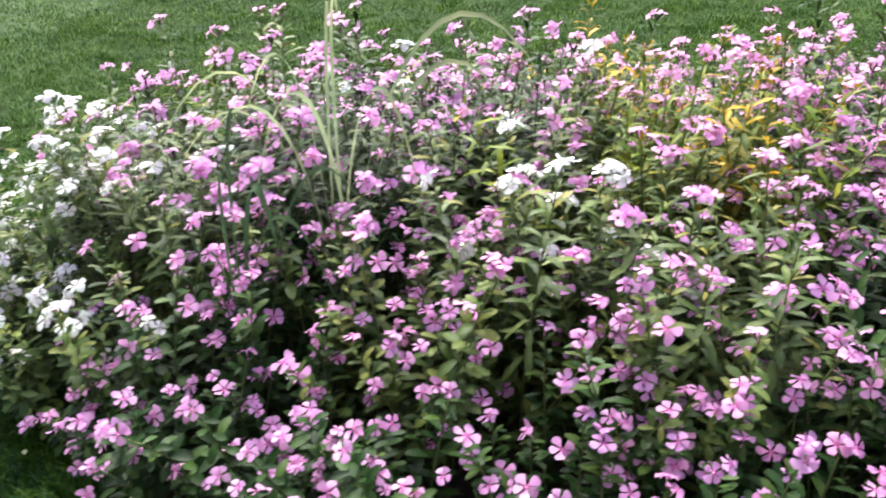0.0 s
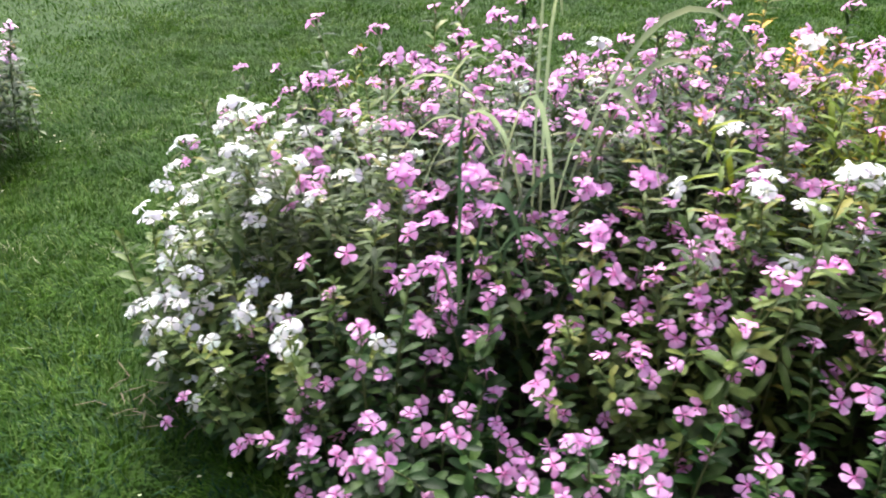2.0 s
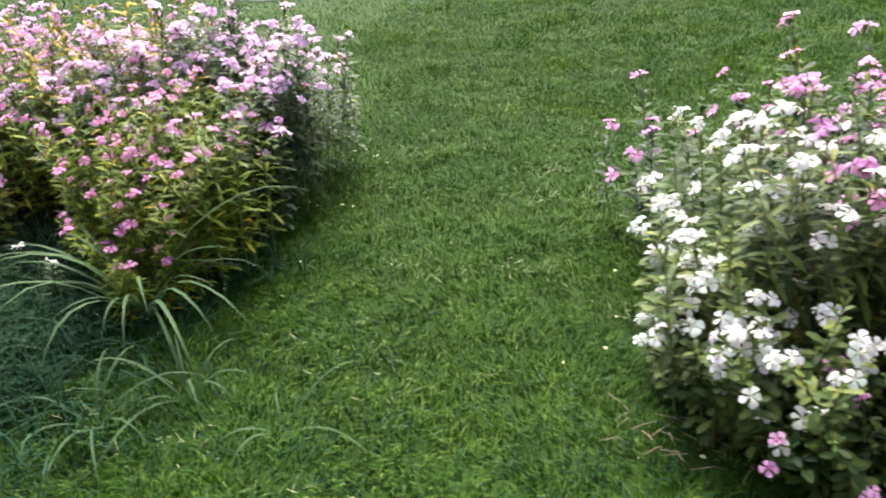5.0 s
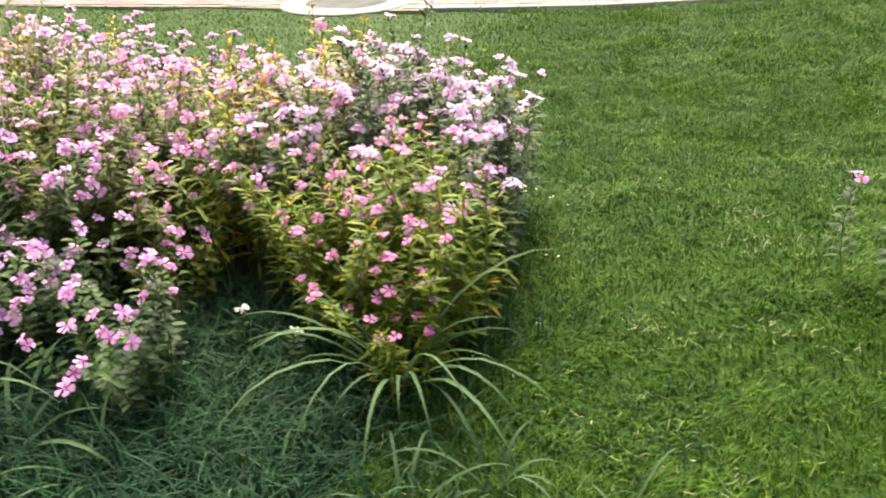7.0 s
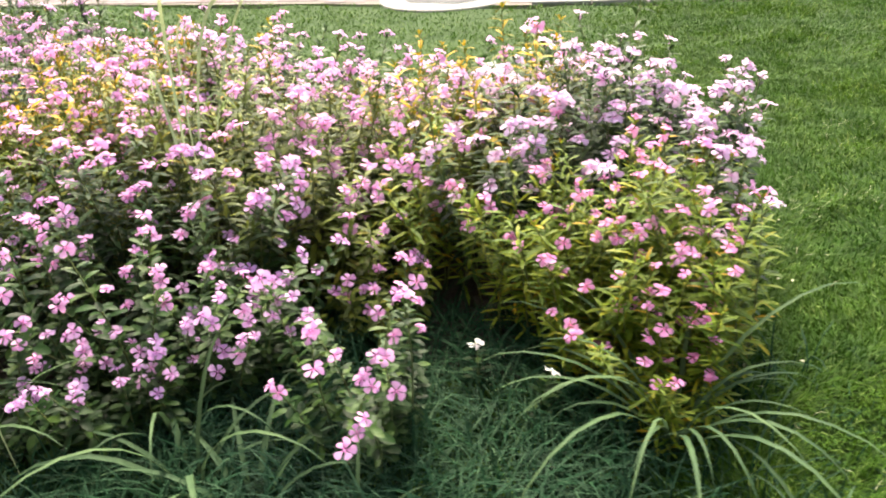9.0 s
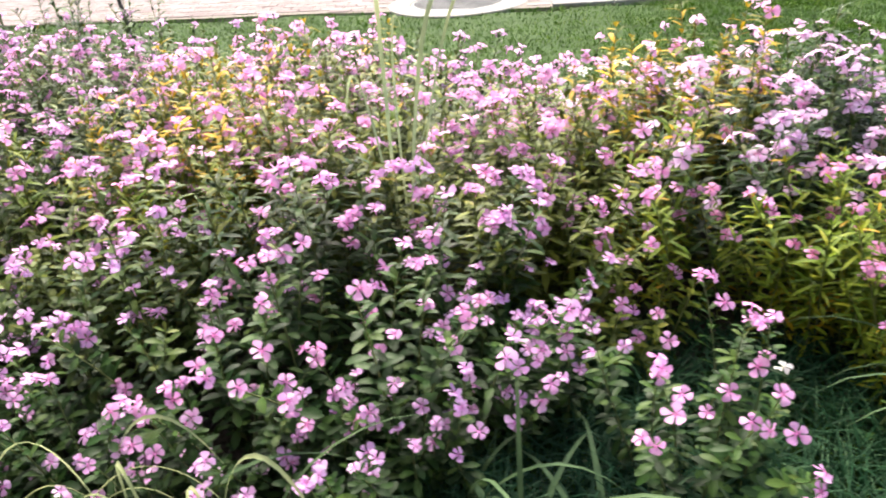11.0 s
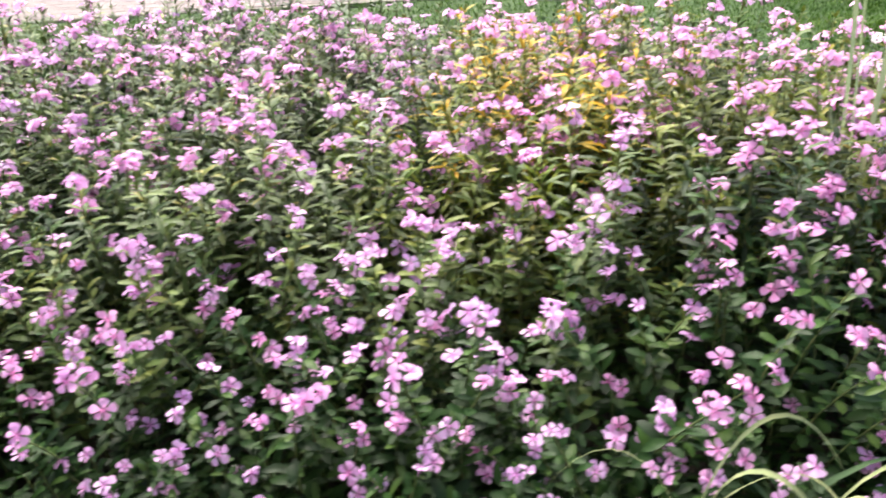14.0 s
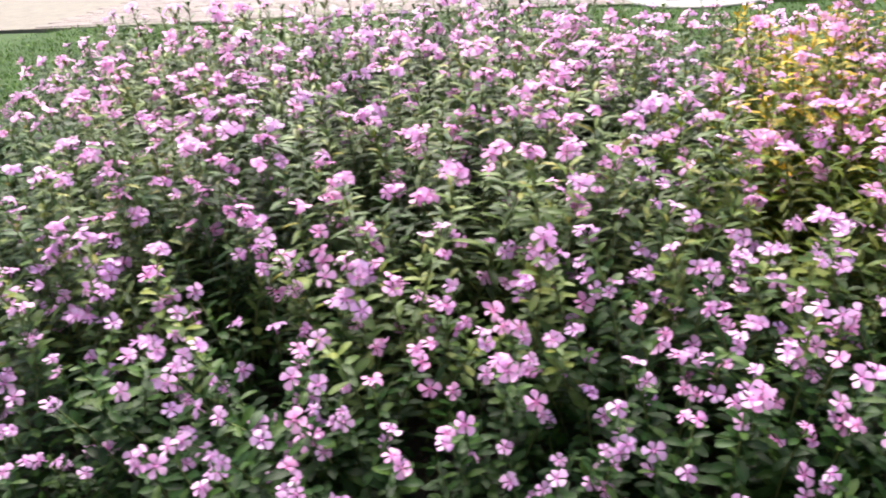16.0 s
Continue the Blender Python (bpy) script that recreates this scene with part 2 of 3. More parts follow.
ground = ground_sheet()
# unseen wall, added behind the camera to keep sky light off the foreground
WALL = plain("unseen_wall_grey", [(0.3, (0.12, 0.115, 0.11)), (0.7, (0.18, 0.17, 0.16))], 3, 0.9, 40, 0.003)
behind = bmesh.new()
bmesh.ops.create_cube(behind, size=1.0, matrix=Matrix.Translation((-2.5, -0.75, 3.4)) @ Matrix.Diagonal((26, 0.3, 7.0, 1)))
wall_data = bpy.data.meshes.new("unseen_wall")
behind.to_mesh(wall_data)
behind.free()
wall_data.materials.append(WALL)
tagged(new("unseen_wall", wall_data), "unseen wall added behind the camera to block sky light", "wall", kind="structure")


def soil_bed(outline, label):
    cx, cy = np.mean([p[0] for p in outline]), np.mean([p[1] for p in outline])
    n, rings = len(outline), (0.96, 0.9, 0.7, 0.4)
    verts = []
    for k, s in enumerate(rings):
        for x, y in outline:
            px, py = cx + (x - cx) * s, cy + (y - cy) * s
            verts.append((px, py, (-0.02, 0.012, 0.03, 0.035)[k] + (0.012 * noise.noise((px * 9, py * 9, 3)) if k else 0)))
    verts.append((cx, cy, 0.035))
    faces = [(k * n + i, k * n + (i + 1) % n, k * n + n + (i + 1) % n, k * n + n + i) for k in range(len(rings) - 1) for i in range(n)]
    faces += [((len(rings) - 1) * n + i, (len(rings) - 1) * n + (i + 1) % n, len(verts) - 1) for i in range(n)]
    return tagged(new("soil_bed", mesh_of("soil_bed", verts, faces, SOIL)), label, "flower bed", kind="structure")


soil_bed(ROUND_BED, "dark brown soil of the round flower bed")
soil_bed(LONG_BED, "dark brown soil of the long flower bed")


# ---- grass ----
def blades(spots, rng, length, width, flat, segments=2, comb=0.0):
    """Verts and faces of many bent grass blades. flat: 0 upright to 1 lying. comb: how far the blades stray from the way that the mower laid them."""
    verts, faces = [], []
    for x, y in spots:
        a, l = rng.uniform(0, 2 * math.pi), length * rng.uniform(0.55, 1.35)
        if comb:
            a = 9.0 * noise.noise((x * 1.6, y * 1.6, 21)) + rng.gauss(0, comb)
            l *= 1.0 + 0.55 * noise.noise((x * 8, y * 8, 5))
        w, tilt = width * rng.uniform(0.7, 1.3), flat * rng.uniform(0.4, 1.5) + 0.15
        dx, dy, k = math.cos(a), math.sin(a), len(verts)
        px, pz, step = 0.0, -0.01, l / segments
        for s in range(segments):
            ww = w * (1 - 0.35 * s / segments)
            verts += [(x + dx * px - dy * ww, y + dy * px + dx * ww, pz), (x + dx * px + dy * ww, y + dy * px - dx * ww, pz)]
            bend = min(1.5, tilt * (0.6 + 0.9 * s))
            px, pz = px + step * math.sin(bend), pz + step * math.cos(bend)
        verts.append((x + dx * px, y + dy * px, max(pz, 0.004)))
        for s in range(segments - 1):
            b = k + 2 * s
            faces.append((b, b + 1, b + 3, b + 2))
        b = k + 2 * (segments - 1)
        faces.append((b, b + 1, b + 2))
    return verts, faces


def scatter(rng, count, x0, x1, y0, y1, beds=(ROUND_BED, LONG_BED), clump=0.0):
    spots = []
    while len(spots) < count:
        x, y = rng.uniform(x0, x1), rng.uniform(y0, y1)
        if clump and noise.noise((x * 6, y * 6, 7)) < rng.uniform(-0.5, 0.5) * clump:
            continue
        if inside(x, y, BARE) and rng.random() < 0.4:
            continue
        if y > edge_y(x) - 0.02 or math.hypot(x - COVER[0], y - COVER[1]) < 0.63 or any(inside(x, y, b) and rim(x, y, b)[0] > 0.16 for b in beds):
            continue
        spots.append((x, y))
    return spots


def feather(spots, rng, x0, x1, y0, y1, soft_edge):
    """Thins the spots out towards the edges of their stretch, unevenly."""
    def share(x, y):
        ragged = 0.35 * soft_edge * noise.noise((x * 2.5, y * 2.5, 11))
        return (min(x - x0, x1 - x, y - y0, y1 - y) + ragged) / soft_edge
    return [p for p in spots if rng.random() < share(*p)]


rng = random.Random(5)
turf_v, turf_f = [], []
for count, x0, x1, y0, y1, length, width, flat in ((105000, -3.7, 0.9, 1.3, 4.2, 0.058, 0.0017, 0.8), (80000, -3.2, 0.7, 3.1, 6.8, 0.048, 0.0021, 0.85),
                                                   (80000, -3.6, 3.4, 5.6, 9.6, 0.05, 0.0032, 0.9), (115000, -11.0, 4.5, 3.4, 10.4, 0.036, 0.0034, 1.0), (26000, -8.2, 3.6, 0.4, 2.8, 0.045, 0.004, 0.7)):
    spots = feather(scatter(rng, count, x0, x1, y0, y1), rng, x0, x1, y0, y1, 0.9)
    v, f = blades(spots, rng, length, width, flat, 2, 0.9)
    turf_f += [tuple(i + len(turf_v) for i in q) for q in f]
    turf_v += v
tagged(new("lawn_grass", mesh_of("lawn_grass", turf_v, turf_f, TURF, False)), "short green mown grass between the flower beds", "grass", kind="stuff")

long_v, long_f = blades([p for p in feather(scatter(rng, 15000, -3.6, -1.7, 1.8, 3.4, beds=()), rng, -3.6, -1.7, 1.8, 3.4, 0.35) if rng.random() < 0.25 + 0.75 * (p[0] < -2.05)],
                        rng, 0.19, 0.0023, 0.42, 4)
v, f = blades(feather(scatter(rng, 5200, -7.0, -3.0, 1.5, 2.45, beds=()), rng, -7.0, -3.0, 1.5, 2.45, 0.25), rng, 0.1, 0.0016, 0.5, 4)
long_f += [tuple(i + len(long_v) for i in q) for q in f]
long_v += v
# dark blades mixed into the near lawn, standing in for the shade there
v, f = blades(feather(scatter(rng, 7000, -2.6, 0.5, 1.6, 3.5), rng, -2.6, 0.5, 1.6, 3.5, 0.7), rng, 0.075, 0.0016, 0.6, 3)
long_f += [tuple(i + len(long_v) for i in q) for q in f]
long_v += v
tagged(new("long_grass", mesh_of("long_grass", long_v, long_f, LONG, False)), "tangled longer grass along the front of the long bed, and dark blades standing in for shade on the near lawn", "grass", kind="stuff")

clip_spots = []
for cx, cy in scatter(rng, 60, -2.0, 0.6, 2.1, 6.0):
    clip_spots += [(cx + rng.gauss(0, 0.07), cy + rng.gauss(0, 0.035)) for n in range(rng.randint(6, 26))]
clip_spots = [p for p in clip_spots if not inside(*p, ROUND_BED) and not inside(*p, LONG_BED)]
clip_v, clip_f = blades(clip_spots + scatter(rng, 90, -2.4, 0.1, 2.0, 5.2), rng, 0.032, 0.0011, 1.6)
tagged(new("dry_clippings", mesh_of("dry_clippings", [(x, y, z + 0.028) for x, y, z in clip_v], clip_f, STRAW, False)), "pale dry grass clippings lying on the lawn", "grass clippings", kind="stuff")


litter = [(rng.uniform(-3.15, -2.7), rng.uniform(2.6, 3.05)) for n in range(90)] + [(rng.gauss(-0.46, 0.1), rng.gauss(2.92, 0.06)) for n in range(40)] + [(rng.gauss(0.6, 0.12), rng.gauss(2.9, 0.08)) for n in range(50)]
dry_v, dry_f = blades(litter, rng, 0.07, 0.0014, 1.5, 3)
tagged(new("dry_litter", mesh_of("dry_litter", [(x, y, z + 0.03) for x, y, z in dry_v], dry_f, DRY, False)), "brown dry stalks lying on the soil and grass", "plant litter", kind="stuff")


# ---- periwinkle plants ----
def leaf(verts, faces, across, base, along, up, length, width, droop, blunt=True):
    side = along.cross(up).normalized()
    face = side.cross(along).normalized()
    k = len(verts)
    verts.append(base)
    across.append(0.0)
    rows = ((0.28, 0.6), (0.62, 1.0), (0.88, 0.72)) if blunt else ((0.32, 0.75), (0.78, 0.95))
    for s, w in rows:
        mid = base + along * (length * s) - face * (droop * length * s * s)
        verts += [mid - side * (width * w / 2) + face * (0.13 * width * w), mid, mid + side * (width * w / 2) + face * (0.13 * width * w)]
        across += [1.0, 0.0, 1.0]
    across.append(0.3)
    verts.append(base + along * length - face * (droop * length))
    faces += [(k, k + 2, k + 1), (k, k + 3, k + 2)]
    for r in range(1, 3 * len(rows) - 3, 3):
        faces += [(k + r, k + r + 1, k + r + 4, k + r + 3), (k + r + 1, k + r + 2, k + r + 5, k + r + 4)]
    e = k + 3 * len(rows)
    faces += [(e - 2, e - 1, e + 1), (e - 1, e, e + 1)]


def stem_kind(rng, height, slim):
    """A leafy stem: its tube, its leaves, its tip and the way that the tip points."""
    bend, turn = rng.uniform(0.03, 0.28) * height, rng.uniform(0, 6.28)
    spine = [Vector((math.cos(turn) * bend * (s / 6) ** 2, math.sin(turn) * bend * (s / 6) ** 2, height * s / 6)) for s in range(7)]

    def at(k):
        i = min(5, int(k * 6))
        return spine[i].lerp(spine[i + 1], k * 6 - i)

    tube_v, tube_f = [], []
    for s, p in enumerate(spine):
        r = 0.0032 - 0.0016 * s / 6
        tube_v += [p + Vector((r * math.cos(a), r * math.sin(a), 0)) for a in (0, 2.094, 4.189)]
    for s in range(6):
        tube_f += [(3 * s + i, 3 * s + (i + 1) % 3, 3 * s + 3 + (i + 1) % 3, 3 * s + 3 + i) for i in range(3)]
    verts, faces, across = [], [], []
    k, phi = 0.2, rng.uniform(0, 6.28)
    while k < 1.0:
        base = at(k)
        size = (0.056 if slim == "slender" else 0.055 if slim else 0.047) - (0 if k < 0.6 else 0.024) * (k - 0.6) / 0.4 * (k - 0.6) / 0.4
        rise = (0.5 + 0.35 * k) if slim == "slender" else (0.36 + 0.4 * k) if slim else (0.16 + 0.5 * k)
        for flip in (0, math.pi):
            a, e = phi + flip + rng.gauss(0, 0.3), rise + rng.gauss(0, 0.22)
            l = size * rng.uniform(0.8, 1.2) * (1.06 if slim else 1.0)
            along = Vector((math.cos(a) * math.cos(e), math.sin(a) * math.cos(e), math.sin(e)))
            leaf(verts, faces, across, base, along, Vector((0, 0, 1)), l, l * (0.2 if slim == "slender" else 0.285 if slim else 0.41) * rng.uniform(0.85, 1.15), rng.uniform(0.3, 0.95) if slim else rng.uniform(0.1, 0.55), not slim)
        phi += 1.57 + rng.gauss(0, 0.15)
        k += (0.0185 if slim else 0.0175) / height * rng.uniform(0.8, 1.2) * (1.7 if slim and k < 0.42 else 1.0)
    for n in range(4):
        a, e, l = phi + n * 1.57, rng.uniform(0.7, 1.15), rng.uniform(0.016, 0.028)
        along = Vector((math.cos(a) * math.cos(e), math.sin(a) * math.cos(e), math.sin(e)))
        leaf(verts, faces, across, spine[6], along, Vector((0, 0, 1)), l, l * 0.36, 0.15, False)
    return tube_v, tube_f, verts, faces, across, spine[6], (spine[6] - spine[5]).normalized()


STEMS = {}
rng = random.Random(11)
for shape, slim, heights in (("short", False, (0.2, 0.25, 0.3)), ("mid", False, (0.34, 0.40, 0.46)), ("tall", True, (0.52, 0.58, 0.64)), ("slender", "slender", (0.46, 0.5, 0.54))):
    STEMS[shape] = []
    for n in range(12):
        tv, tf, lv, lf, across, tip, way = stem_kind(rng, heights[n % 3], slim)
        kinds = {}
        for c, m in LEAF.items():
            me = mesh_of("leafy_stem", tv + lv, tf + [tuple(i + len(tv) for i in f) for f in lf], STEM)
            me.materials.append(m)
            me.polygons.foreach_set("material_index", [0] * len(tf) + [1] * len(lf))
            layer = me.uv_layers.new(name="vein")
            ids = np.zeros(len(me.loops), dtype=np.int32)
            me.loops.foreach_get("vertex_index", ids)
            u = np.array([1.0] * len(tv) + across)[ids]
            layer.data.foreach_set("uv", np.stack([u, u * 0 + 0.5], 1).ravel())
            kinds[c] = me
        STEMS[shape].append((kinds, tip, way))


def blossom(verts, faces, radii, rng, cup, place):
    """Five broad, blunt petals, each with its own twist, on a thin tube."""
    first = len(verts)
    for p in range(5):
        a = p * 2 * math.pi / 5 + rng.gauss(0, 0.11)
        size, k = rng.uniform(0.74, 1.08), len(verts)
        twist, sag = rng.uniform(0.0006, 0.0036), rng.gauss(-0.001, 0.003)
        for r, half, dz in ((0.0022, 0.0011, 0.0), (0.009, 0.0038, cup * 0.4), (0.0165, 0.0094, cup + 0.4 * sag), (0.0218, 0.0098, cup * 0.85 + sag), (0.0252, 0.005, cup * 0.6 + 1.5 * sag)):
            for s in (-1, 0, 1):
                x, y = r * size + (0.0006 if s == 0 else 0), s * half * size
                verts.append(Vector((x * math.cos(a) - y * math.sin(a), x * math.sin(a) + y * math.cos(a), dz + s * twist * r / 0.02 + (0.0008 if s == 0 else 0))))
                radii.append(r / 0.025)
        for i in range(4):
            b = k + 3 * i
            faces += [(b, b + 3, b + 4, b + 1), (b + 1, b + 4, b + 5, b + 2)]
    k = len(verts)
    for z, r in ((0.0, 0.0026), (-0.012, 0.0013), (-0.024, 0.0012)):
        verts += [Vector((r * math.cos(t * 1.2566), r * math.sin(t * 1.2566), z)) for t in range(5)]
        radii += [0.5] * 5
    for s in (0, 5):
        faces += [(k + s + i, k + s + 5 + i, k + s + 5 + (i + 1) % 5, k + s + (i + 1) % 5) for i in range(5)]
    verts[first:] = [place @ v for v in verts[first:]]


def flower_mesh(mat, rng, cup, count):
    """One flower, or a small head of two or three that share a tip."""
    verts, faces, radii = [], [], []
    for n in range(count):
        a = rng.uniform(0, 6.28) if n == 0 else a + 6.28 / count + rng.gauss(0, 0.3)
        r = 0.0 if count == 1 else rng.uniform(0.013, 0.02)
        tip = rng.uniform(0.0, 0.3) if count == 1 else rng.uniform(0.25, 0.6)
        place = (Matrix.Translation((r * math.cos(a), r * math.sin(a), rng.uniform(-0.008, 0.008))) @ Matrix.Rotation(tip, 4, (-math.sin(a), math.cos(a), 0))
                 @ Matrix.Rotation(rng.uniform(0, 6.28), 4, "Z") @ Matrix.Scale(rng.uniform(0.85, 1.08), 4))
        blossom(verts, faces, radii, rng, cup, place)
    me = mesh_of("flower", verts, faces, mat)
    layer = me.uv_layers.new(name="throat")
    for loop in me.loops:
        layer.data[loop.index].uv = (radii[loop.vertex_index], 0.5)
    return me


rng = random.Random(3)
CUPS = (0.0012, -0.0015, -0.004, 0.003)
FLOWERS = {c: {n: [flower_mesh(m, rng, cup, n) for cup in CUPS] for n in (1, 2, 3)} for c, m in PETAL.items()}

# places where the flowers or the leaves differ from the pink and green of the rest: x, y, radius, flower, leaf
PATCHES = [
    (-0.72, 3.72, 0.2, "pink", "green"), (-0.48, 3.04, 0.36, "white", "olive"), (-0.4, 3.3, 0.27, "white", "olive"), (-0.45, 3.5, 0.24, "white", "olive"),
    (-0.05, 3.78, 0.17, "pink", "lime"), (1.16, 3.72, 0.3, "pink", "lime"), (0.86, 4.05, 0.2, "pink", "lime"), (-2.14, 3.16, 0.3, "rose", "lime"), (-2.42, 3.3, 0.26, "rose", "lime"), (-2.25, 3.45, 0.2, "rose", "lime"),
    (-2.2, 3.9, 0.46, "pale", "green"), (-2.7, 4.1, 0.4, "pale", "moss"), (-2.6, 3.44, 0.2, "pale", "green"), (-2.78, 3.42, 0.3, "pink", "lime"), (-2.95, 3.5, 0.5, "pink", "moss"), (-4.27, 3.42, 0.4, "pink", "lime"),
    (-4.4, 3.88, 0.24, "pink", "lime"), (-3.1, 4.56, 0.12, "white", "green"), (-3.4, 4.52, 0.1, "white", "green"), (-6.25, 4.46, 0.11, "white", "green"), (-3.65, 3.4, 0.35, "pink", "moss"),
    (-5.31, 2.68, 0.15, "pink", "olive"),
]
# tall plants with yellowing leaves: x, y, height
FADING = [(-4.26, 3.42, 0.66), (-4.4, 3.5, 0.64), (-4.12, 3.46, 0.64), (-4.18, 3.32, 0.6), (-4.34, 3.3, 0.6), (-4.44, 3.86, 0.68), (-4.3, 3.9, 0.64), (-4.1, 4.2, 0.62), (-2.82, 4.0, 0.68), (-2.92, 3.88, 0.66), (-3.02, 3.72, 0.64), (-2.74, 3.86, 0.66), (1.2, 3.6, 0.66), (1.27, 3.82, 0.68),
          (0.84, 4.05, 0.68)]


# dark green towards the rim also carries the shade low on the plants' front
def kinds_at(x, y, long_bed, edge):
    for px, py, r, flower, leaves in PATCHES:
        if math.hypot(x - px, y - py) < r:
            return flower, leaves
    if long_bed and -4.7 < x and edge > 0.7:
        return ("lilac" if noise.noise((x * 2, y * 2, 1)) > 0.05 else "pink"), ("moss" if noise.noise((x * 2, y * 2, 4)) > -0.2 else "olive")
    # lilac is a flower colour; along the rim it also paints in cool shade
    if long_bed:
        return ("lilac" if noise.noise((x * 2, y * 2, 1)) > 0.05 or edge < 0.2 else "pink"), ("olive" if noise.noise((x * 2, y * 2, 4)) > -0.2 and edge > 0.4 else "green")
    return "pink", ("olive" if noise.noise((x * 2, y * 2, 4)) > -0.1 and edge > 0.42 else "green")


TELL = {"pink": "pink", "lilac": "lilac-pink", "pale": "pale pink", "rose": "deep rose-pink", "white": "white"}
FOLIAGE = {"green": "dark green leaves", "olive": "olive-green leaves", "moss": "yellowish olive leaves", "lime": "yellowish lime-green leaves", "gold": "golden yellow fading leaves"}


GATHERED = []


def is_far(x, y):
    """Plants along the back of the beds, which nobody could tell apart."""
    return y > 4.22 or x < -6.35 or x > 1.75


def periwinkle(x, y, height, flower, leaves, rng, out, edge, where, group, count=0):
    far, plant = is_far(x, y), None
    base = Matrix.Translation((x, y, 0.012))
    if not far:
        plant = new("periwinkle_plant")
        plant.location = (x, y, 0.012)
        build = "low" if height < 0.3 else "tall" if height > 0.5 else "bushy"
        tagged(plant, f"{build} periwinkle, {TELL[flower]} flowers, {FOLIAGE[leaves]}, {where}", "flowering plant", group)
    shape = "slender" if leaves == "lime" else "short" if height < 0.32 else "mid" if height < 0.49 else "tall"
    count = count or (rng.randint(8, 9) if far else rng.randint(9, 11))
    for n in range(count):
        kinds, tip, way = rng.choice(STEMS[shape])
        a = 2 * math.pi * (n * 0.382 + rng.uniform(-0.06, 0.06))
        spread = 0.12 * math.sqrt((n + 0.5) / count)
        lean = (13 if shape in ("tall", "slender") else 19) * (0.7 if edge < 0.16 else 1.0) * spread / 0.12 * rng.uniform(0.3, 1.5)
        hang = Vector((math.cos(a), math.sin(a), 0)) * lean + out * max(0.0, 0.3 - edge) * 48 * (0.15 + 0.85 * max(0.0, -out.y))
        scale = height / {"short": 0.25, "mid": 0.40, "tall": 0.58, "slender": 0.5}[shape] * rng.uniform(0.8, 1.1)
        size = 0.5 + 0.5 * scale
        bed = LONG_BED if "long bed" in where and x > -2.6 else ROUND_BED if "in the round" in where and x < 0.0 else None
        # stems at the ends of the beds keep to the bed
        for again in range(8):
            turn = Matrix.Rotation(math.radians(min(22 if shape in ("tall", "slender") else 45, hang.length)), 4, Vector((-hang.y, hang.x, 0)).normalized()) @ Matrix.Rotation(rng.uniform(0, 6.28), 4, "Z")
            m = Matrix.Translation((math.cos(a) * spread, math.sin(a) * spread, 0)) @ turn @ Matrix.Diagonal((size, size, scale, 1))
            end = base @ m @ tip
            if not bed or inside(end.x, end.y, bed) or rim(end.x, end.y, bed)[0] < 0.09:
                break
            hang *= 0.75
        if far:
            GATHERED.append((kinds[leaves], base @ m))
        else:
            stem = part("leafy_stem", kinds[leaves], plant, "", m)
        bearing = (0.4 if leaves == "gold" else 0.52 if far and x < -4.5 else 0.62 if flower == "rose" else 0.76 if flower == "white" else (0.62 if leaves == "moss" else 0.8 if edge < 0.9 else 0.66) if shape == "tall" and "long" in where else (0.9 if edge < 0.8 else 0.6) if shape == "tall" else 0.88 if shape == "short" and "long bed" in where else 0.95)
        if rng.random() > bearing:
            continue
        front = out.y < -0.2 and edge < 0.42
        more = (0 if flower == "rose" else rng.choice((0, 0, 0, 1)) if flower == "white" else rng.choice((1, 1, 1, 2)) if "round" in where and out.y < -0.2 and 0.12 < edge < 0.8 and shape != "short" else rng.choice((0, 1, 1, 2)) if front and "round" in where
                else rng.choice((0, 0, 0, 1)) if front and shape == "short" else rng.choice((0, 1, 1, 1)) if front else int(rng.random() < (0.45 if "long" in where else 0.3)))
        for again in range(1 + more):
            face = ((m.to_3x3() @ way).normalized() * 0.5 + Vector((0, 0, 0.75 if shape == "tall" else 0.65)) + out * max(0.1, 0.8 - edge) * (0.8 + 0.3 * again)
                    + Vector((rng.gauss(0, 0.3), rng.gauss(0, 0.3), 0))).normalized()
            here = m @ (tip * (1 - again * rng.uniform(0.12, 0.26))) + face * 0.02
            if again:
                b = rng.uniform(0, 6.28)
                here += Vector((math.cos(b), math.sin(b), 0)) * 0.045 + out * 0.02
            s = rng.uniform(0.72, 1.02) * (0.84 if flower == "rose" else 1.16 if flower == "pale" else 1.08 if flower == "white" else 1.1 if shape == "tall" else 0.9 if shape == "short" else 1.0)
            spin = face.to_track_quat("Z", "Y").to_matrix().to_4x4() @ Matrix.Rotation(rng.uniform(0, 6.28), 4, "Z")
            heads = (1 if again or height < 0.24 else rng.choice((2, 2, 3) if flower == "white" else (1,) if flower == "rose" else (1, 2, 2, 3) if shape == "tall" and edge > 0.3
                                                                  else (1, 1, 2, 2, 2)))
            bloom = rng.choice(FLOWERS[flower][heads])
            place = Matrix.Translation(here) @ spin @ Matrix.Diagonal((s, s, s, 1))
            if far:
                GATHERED.append((bloom, base @ place))
            else:
                # a flower keeps its own size on a stretched stem
                part("flower", bloom, stem).matrix_basis = m.inverted() @ place
    return plant


